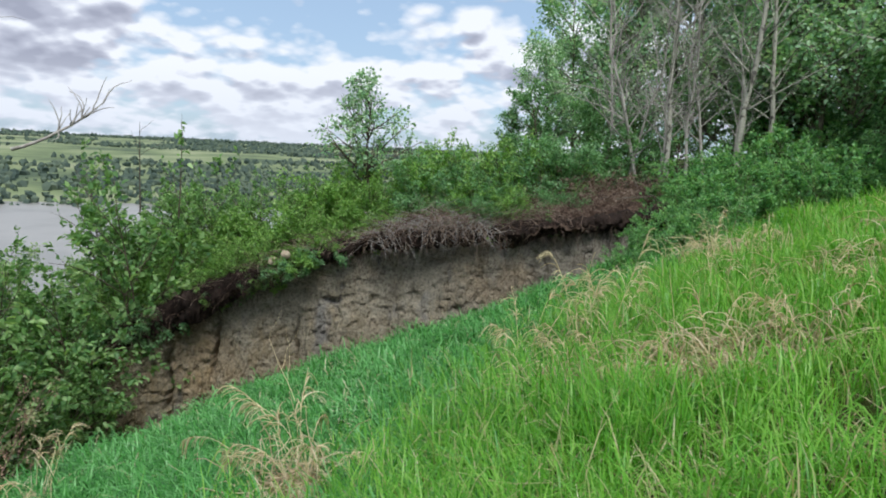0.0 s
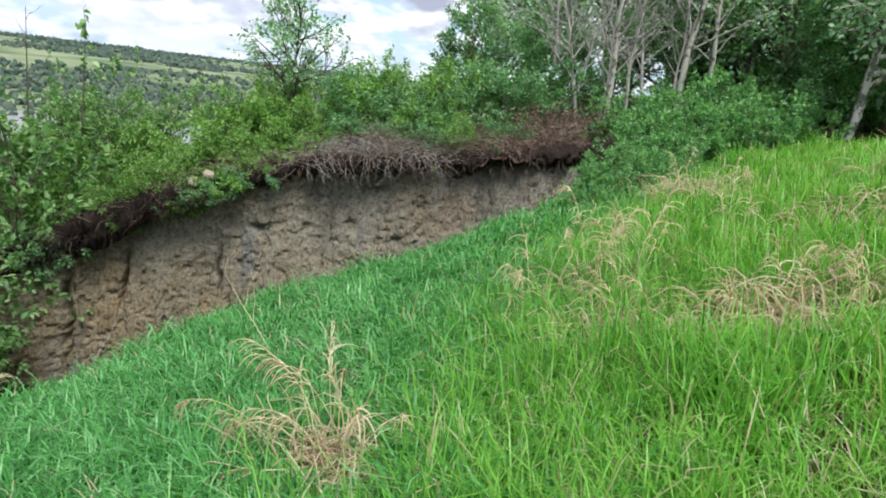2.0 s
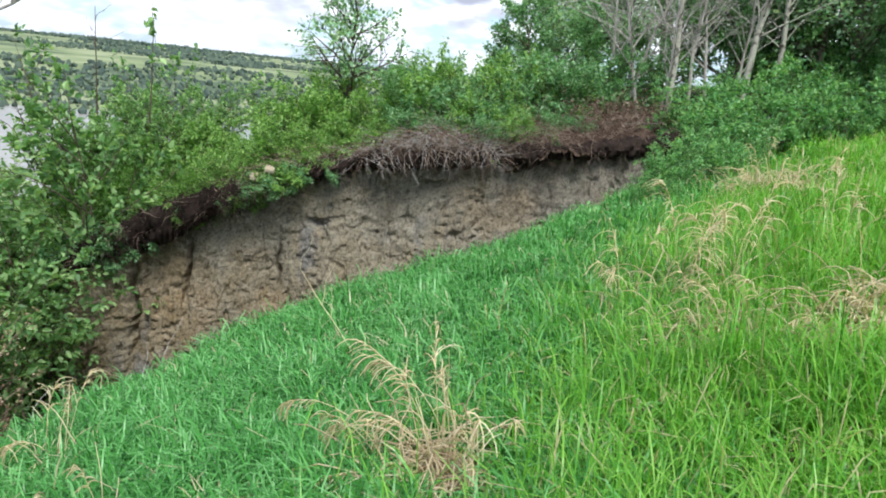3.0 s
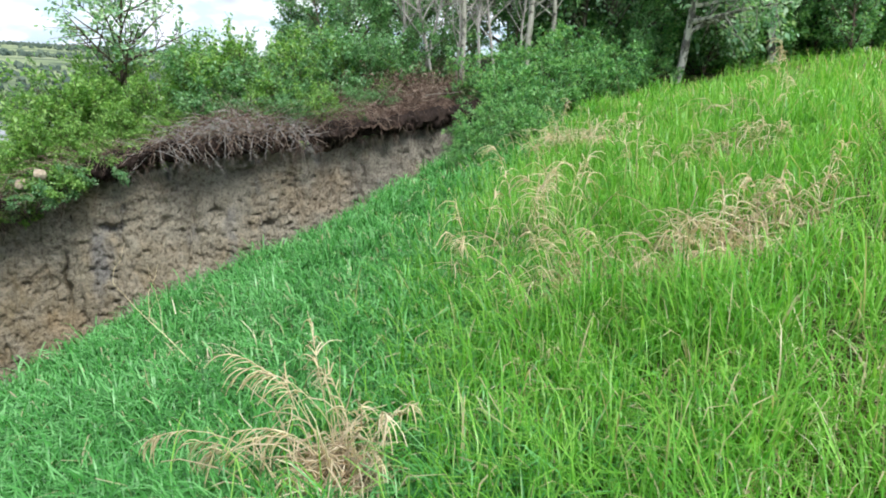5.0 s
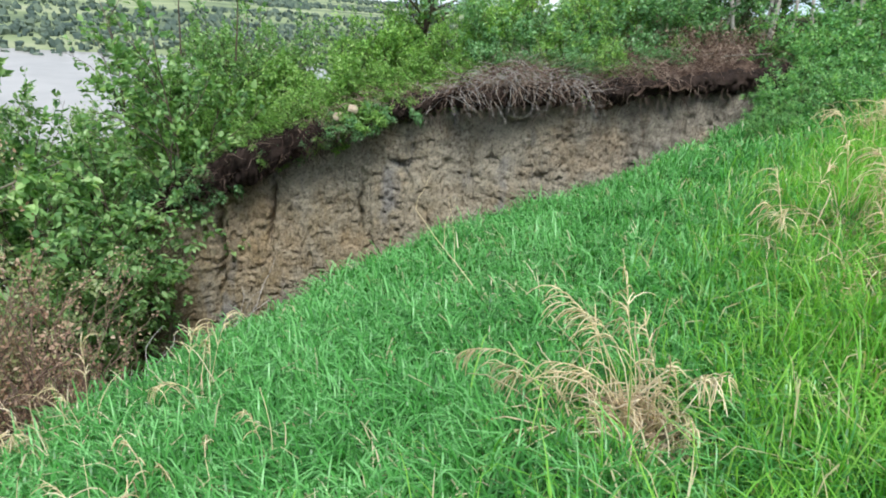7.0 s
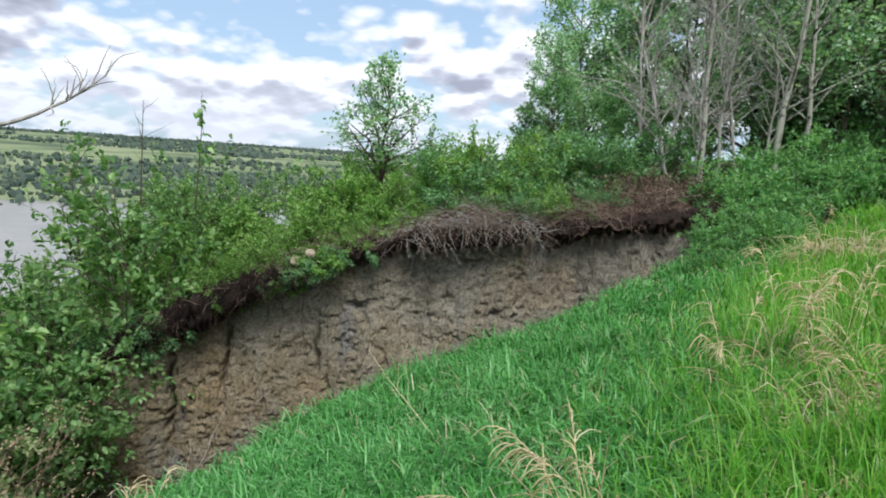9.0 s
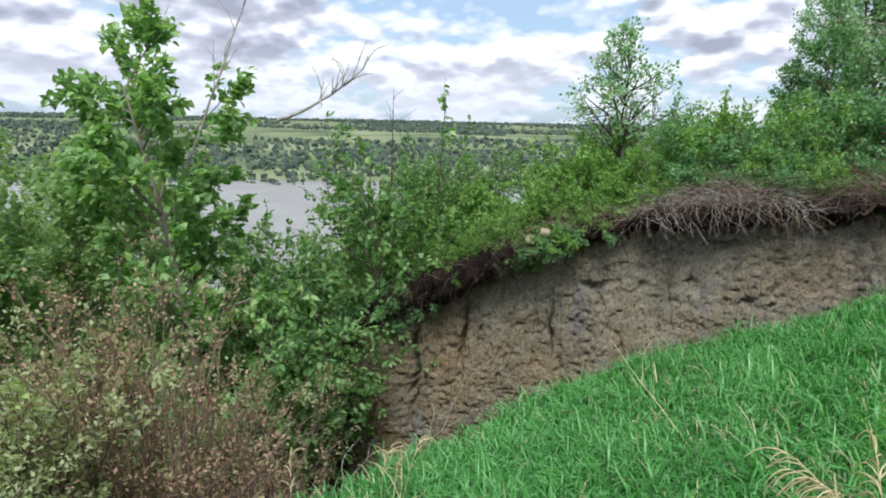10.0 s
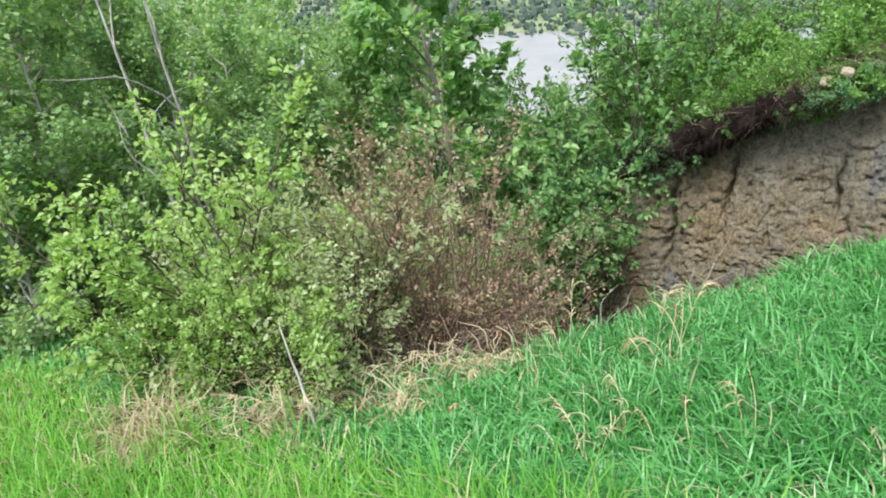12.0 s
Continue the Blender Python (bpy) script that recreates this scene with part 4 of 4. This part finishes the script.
# dead grey poplars
DEAD = [tree_meshes(230 + i, 5.2, 0.042, (26, 9), 0, 0, WOOD_LEAF, BARK_GREY, ratio=0.36, angle=0.8, first=0.2, lift=0.02, wander=0.09, thin=0.62) for i in range(2)]
DEAD_W = tree_meshes(240, 5.4, 0.065, (22, 6), 0, 0, WOOD_LEAF, BARK_ASPEN, ratio=0.33, angle=0.85, first=0.25, way=(0.03, 0, 1), thin=0.4)
for i, (az, r, size) in enumerate([(0.5, 12.6, 0.9), (4.0, 12.3, 1.0), (7.5, 12.4, 0.9), (2.2, 12.5, 0.8), (5.6, 12.2, 0.8), (9.2, 12.5, 0.85), (11.0, 12.8, 0.7)]):
    plant(DEAD[i % 2], "dead_tree", "bare grey dead poplar with dense brittle branches", "tree", polar(az, r), 80 * i, size, "dead poplars")
plant(DEAD_W, "dead_tree", "dead white-barked aspen with black scars", "tree", (2.42, 11.95), 20, 1.05, "dead poplars")
plant(DEAD_W, "dead_tree", "slim dead white-barked aspen at the wood's edge", "tree", (1.3, 12.0), 150, 0.9, "dead poplars")
plant(DEAD_W, "dead_tree", "slim dead white-barked aspen at the wood's edge", "tree", (3.0, 12.3), 250, 0.85, "dead poplars")
# leaning aspen at the meadow's edge
LEAN = tree_meshes(250, 5.2, 0.105, (24, 14), 30, 0.12, WOOD_LEAF, BARK_SCAR, ratio=0.42, angle=1.2, first=0.26, lift=0.0, way=(0.22, 0.05, 1), spread=0.1)
plant(LEAN, "aspen", "leaning aspen with black-scarred pale bark", "tree", (5.05, 11.35), 0, 0.78)
plant(LEAN, "aspen", "aspen with dark crown at the far meadow edge", "tree", polar(31, 14.5), 120, 1.0)


# ---- the gully's near side ----
POP = tree_meshes(260, 5.7, 0.085, (26, 8), 36, 0.132, POPLAR_LEAF, BARK_MID, ratio=0.38, angle=1.0, first=0.36, big=True, wide=0.75, spread=0.05, lift=0.05, thin=0.6)
x, y = polar(-59.0, 9.0)
plant(POP, "young_poplar", "young poplar with large glossy leaves rising from the gully", "tree", (x, y, -4.6), 290, 0.93)
LEAFBUSH = bush_meshes(270, 3.9, 0.42, 10, (14, 5), 8, 0.12, GULLY_LEAF, big=True, wide=0.6, thick=0.022, ratio=0.36, first=0.15)
for at, turn, size in (((-6.9, 5.0, -5.6), 0, 0.88), ((-7.35, 6.9, -5.6), 160, 0.85), ((-6.95, 6.35, -5.6), 215, 0.62), ((-8.1, 6.2, -5.4), 130, 0.78), ((-9.0, 6.0, -5.6), 250, 0.85), ((-9.6, 7.4, -5.6), 30, 0.85), ((-7.9, 8.6, -4.6), 75, 1.0), ((-8.0, 9.8, -4.6), 310, 1.0)):
    plant(LEAFBUSH, "large_bush", "tall broad-leaved bush growing at the bank's lower end", "shrub", at, turn, size, "tall bushes in the gully")
for az, r, top in ((-41, 10.6, -0.9), (-36.5, 11.4, -0.5), (-32.5, 12.0, -0.45), (-28.5, 12.6, -0.3), (-39, 12.6, -0.5)):
    x, y = polar(az, r)
    z = float(land(x, y))
    plant(LEAFBUSH, "large_bush", "broad-leaved green bush behind the bank's lower end", "shrub", (x, y, z), 5 * az, (top - z) / 4.0, "tall bushes in the gully")
REDBUSH = bush_meshes(280, 2.6, 0.42, 28, (11, 4), 4.5, 0.04, RUST_LEAF, BARK_RUST, thick=0.012, ratio=0.3, angle=0.5, lift=0.05)
plant(REDBUSH, "withered_bush", "withered rust-brown bush of fine upright twigs", "shrub", (-5.0, 2.45, -4.0), 0, 1.0)
STEMS = bush_meshes(285, 0.9, 0.75, 24, (5, 3), 3, 0.055, DEADSTEM, BARK_RUST, thick=0.008, ratio=0.36, angle=0.7, lift=-0.03)
for s, v, size in ((0.1, 1.15, 0.9), (0.7, 1.1, 0.95), (1.3, 1.15, 0.85), (-0.5, 1.1, 0.8), (0.45, 0.8, 0.6), (-0.1, 0.75, 0.55), (1.0, 0.75, 0.5), (-0.9, 0.9, 0.7), (6.0, 0.1, 0.3), (4.75, -0.05, 0.5)):
    plant(STEMS, "withered_bush", "withered brown stems standing on the bank's bare topsoil", "shrub", on_top(s, v), 90 * s, size, "withered stems on the bank")
for i, (s, v, a) in enumerate(((0.1, 0.55, 0.3), (-0.4, 0.35, -0.4), (0.9, 0.5, 0.1), (-0.2, 0.7, 0.6), (0.5, 0.8, -0.2))):
    x, y = on_bank(s, v)
    z = float(bank_top(s)) + 0.24
    ob = new("fallen_stick", mesh_of("fallen_stick", *tubes([limb(np.random.default_rng(60 + i), (-0.35, 0, 0), (1, a, 0.02), 0.65, 0.014, 0.006, 6, 0.12)], 5), BARK_MID))
    ob.matrix_basis = pose(x, y, z, 0, 0, 20 * i)
    tagged(ob, "grey weathered stick lying on bare topsoil", "stick", "fallen sticks")
plant(REDBUSH, "withered_bush", "low withered brown bush beside the rim", "shrub", (-4.3, 2.9, -4.1), 140, 0.7)
plant(REDBUSH, "withered_bush", "withered brown bush in front of the poplar", "shrub", (-5.7, 1.75, -4.0), 70, 0.9)
GREYBUSH = bush_meshes(290, 1.8, 0.7, 14, (9, 5), 9, 0.06, GREY_LEAF, thick=0.014, ratio=0.4)
for at, turn, size in (((-4.9, 1.4, -3.4), 0, 1.0), ((-4.25, 1.1, -3.1), 45, 0.75), ((-5.9, 1.1, -3.8), 90, 1.0), ((-6.6, 2.2, -4.4), 200, 1.1), ((-6.0, 3.6, -5.0), 20, 1.1)):
    plant(GREYBUSH, "bush", "grey-green bush with small pale leaves in the gully", "shrub", at, turn, size, "grey-green bushes")
LIME = bush_meshes(300, 2.3, 0.34, 8, (12, 5), 11, 0.052, LIME_LEAF, big=True, wide=0.7, thick=0.014, ratio=0.36)
for at, turn, size in (((-4.95, 0.55), 0, 1.0), ((-4.35, 0.72), 120, 0.55), ((-5.4, 0.2), 60, 0.55), ((-4.7, 0.35), 200, 0.5)):
    plant(LIME, "bush", "bright lime-green bush at the gully's rim", "shrub", at, turn, size, "lime-green bushes")
# dead branch of the poplar, a leafy shoot and a bare one, and a stick at the rim
def shoot(name, label, category, base, tip, r0, seed, twigs=0, leaf=0, mat=BARK_BROWN, sag=0.0):
    rng = np.random.default_rng(seed)
    base, tip = np.array(base, float), np.array(tip, float)
    t = np.linspace(0, 1, 9)[:, None]
    d = tip - base
    pts = base + d * t + rng.normal(0, 0.012, (9, 3)) * np.linalg.norm(d) * t * (1.05 - t) - np.array([0, 0, sag]) * 4 * t * (1 - t)
    ob = thing(name, label, category, base)
    part("stem", *tubes([(pts - base, np.linspace(r0, r0 * 0.3, 9))], 5), mat, ob)
    for i in range(twigs):
        j = rng.integers(3, 9)
        w = d / np.linalg.norm(d) + rng.normal(0, 0.6, 3) + (0, 0, 0.9)
        tw = limb(rng, pts[j] - base, w, np.linalg.norm(d) * rng.uniform(0.14, 0.42), r0 * 0.4, r0 * 0.12, 6, 0.2)
        part("twig", *tubes([tw], 4), mat, ob)
    if leaf:
        q = pts[rng.integers(5, 9, leaf)] - base + rng.normal(0, 0.05, (leaf, 3))
        v, f = leaves(q, rng.normal(0, 1, (leaf, 3)), 0.1, rng, 0.7, 0.3, True)
        tagged(part("foliage", v, f, POPLAR_LEAF, ob), kind="stuff")
    return ob


def ray_place(az, el, r):
    a, e = radians(az), radians(el)
    return r * math.sin(a), r * math.cos(a), r * math.tan(e)


shoot("dead_branch", "bare grey dead branch forking upwards above the gully", "branch", (-7.5, 5.95, 0.0), (-6.6, 6.75, 0.74), 0.03, 21, 14, mat=BARK_GREY, sag=0.1)
shoot("dead_branch", "bare leafless twig rising past the poplar's crown", "branch", ray_place(-59.0, -4.0, 9.0), ray_place(-53.6, 10.0, 9.0), 0.022, 22, 8, mat=BARK_GREY)
shoot("shoot", "thin upright shoot with a tuft of leaves on top", "stalk", (-5.35, 6.9, -0.9), (-5.27, 6.92, 0.36), 0.012, 23, 2, 26)
shoot("shoot", "thin bare twiggy shoot above the bushes", "stalk", (-6.62, 7.4, -0.95), (-6.57, 7.39, 0.5), 0.012, 24, 6)
shoot("stick", "grey weathered stick leaning out of the gully", "stick", (-3.35, 0.62, -2.75), (-3.8, 0.6, -2.0), 0.016, 25, 0, mat=BARK_GREY)
shoot("stalk", "tall bent dead stalk standing in the lush grass", "stalk", (-0.95, 3.55, -1.95), (-1.85, 4.3, -1.55), 0.0045, 26, 4, mat=STRAW)
for i, (b, t) in enumerate((((-0.15, 6.85, -1.85), (-0.45, 7.0, -0.75)), ((-0.35, 6.7, -1.9), (-0.75, 6.9, -0.85)), ((2.2, 8.2, -0.75), (2.35, 8.3, 0.15)), ((3.3, 9.0, -0.4), (3.1, 9.0, 0.35)))):
    shoot("stalk", "thin tall dead stalk standing at the rim", "stalk", b, t, 0.003, 50 + i, 2, mat=DEADSTEM)
for i, (b, t) in enumerate((((-5.6, 4.7, -4.9), (-4.3, 5.6, -3.6)), ((-6.0, 4.3, -4.8), (-4.6, 4.4, -4.2)), ((-5.2, 4.9, -4.8), (-4.4, 5.2, -4.5)), ((-4.9, 3.6, -4.4), (-4.2, 4.2, -3.3)))):
    shoot("dead_branch", "thin dead branch poking out of the gully scrub", "branch", b, t, 0.014, 30 + i, 7, mat=BARK_GREY)
for i, (az, r, h, lx) in enumerate(((-83.0, 9.2, 4.6, -1.0), (-80.5, 9.8, 4.8, 0.1))):
    x, y = polar(az, r)
    z = float(land(x, y))
    shoot("dead_sapling", "slim pale dead sapling among the slope's trees", "tree", (x, y, z), (x + lx, y - 0.4, z + h), 0.04, 40 + i, 5, mat=BARK_GREY)
def litter(x, y, z, radius, count, seed):
    rng = np.random.default_rng(seed)
    ob = thing("twig_litter", "brown tangle of dead twigs and litter on the gully's side", "dead twigs", (x, y, z))
    lines = []
    for i in range(count):
        p = rng.normal(0, radius, 3) * (1, 1, 0.35)
        lines.append(limb(rng, p, rng.normal(0, 1, 3) * (1, 1, 0.6) + (0, 0, 0.5), rng.uniform(0.2, 0.7), 0.006, 0.002, 5, 0.2))
    tagged(part("twig_tangle", *tubes(lines, 3), DEADSTEM, ob), kind="stuff")


litter(-4.0, 2.3, -3.25, 0.42, 420, 1)
litter(-4.1, 3.3, -3.7, 0.4, 300, 2)
litter(-4.0, 1.3, -2.95, 0.35, 240, 3)
# woods falling away to the river
SLOPE = [tree_meshes(310 + i, 7.5, 0.07, (36, 10), 27, 0.128, SLOPE_LEAF, BARK_GREY, ratio=0.27, first=0.04, spread=0.14) for i in range(3)]
for i, (az, r, top) in enumerate([(-64, 14, -0.4), (-69, 12.5, -0.4), (-73, 15, -0.2), (-77, 13, -0.2), (-81, 11.5, 0.0), (-86, 12, 0.6), (-91, 11, 1.2), (-96, 12, 1.5), (-101, 12, 1.8), (-107, 12.5, 2.0), (-66.5, 11.5, -1.2), (-72, 10.8, -0.6), (-62.0, 12.5, -2.6), (-66, 18, -0.6), (-75, 18, 0.5), (-84, 16, 0.6), (-93, 15, 1.0), (-60, 19, -1.4), (-54, 20, -3.0), (-47, 17, -2.6), (-43, 14, -1.6), (-70, 14, -1.5), (-79, 15, -0.8), (-88, 14, -0.5), (-98, 14, 0.2), (-104, 11, 0.6), (-95, 10, -0.8), (-86, 10, -1.2), (-76, 11, -1.8), (-68, 15.5, -2.4), (-110, 14, 1.0), (-90, 17, 1.5), (-101, 16, 2.0), (-83, 19, 0.6), (-87, 18, 0.8), (-79, 20, 0.2)]):
    x, y = polar(az, r)
    z = min(float(land(x, y)), top - 5.0)
    plant(SLOPE[i % 3], "tree", "leafy green tree on the slope above the river", "tree", (x, y, z), 53 * i, (top - z) / 8.1, "trees on the river slope")

# far woods over the valley, their leaf colour blued for haze
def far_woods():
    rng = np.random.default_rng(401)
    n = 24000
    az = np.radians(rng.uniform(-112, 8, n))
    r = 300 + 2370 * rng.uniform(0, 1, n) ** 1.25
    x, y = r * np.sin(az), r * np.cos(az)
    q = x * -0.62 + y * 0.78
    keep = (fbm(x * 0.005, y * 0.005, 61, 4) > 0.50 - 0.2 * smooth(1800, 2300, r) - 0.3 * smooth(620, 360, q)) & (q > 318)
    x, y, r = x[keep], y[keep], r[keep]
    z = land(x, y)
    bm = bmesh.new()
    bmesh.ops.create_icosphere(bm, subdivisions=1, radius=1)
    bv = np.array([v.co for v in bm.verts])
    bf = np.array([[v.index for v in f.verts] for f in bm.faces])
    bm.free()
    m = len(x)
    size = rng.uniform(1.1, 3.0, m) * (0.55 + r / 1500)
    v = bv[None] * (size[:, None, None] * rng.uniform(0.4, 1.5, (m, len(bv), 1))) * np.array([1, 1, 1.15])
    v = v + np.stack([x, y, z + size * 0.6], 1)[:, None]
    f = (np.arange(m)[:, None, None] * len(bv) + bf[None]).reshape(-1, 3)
    tagged(new("far_woods", mesh_of("far_woods", v.reshape(-1, 3), f, FAR_HAZE_LEAF, True)), "distant dark woods over the river valley, tinted bluish for haze", "woods", kind="stuff")


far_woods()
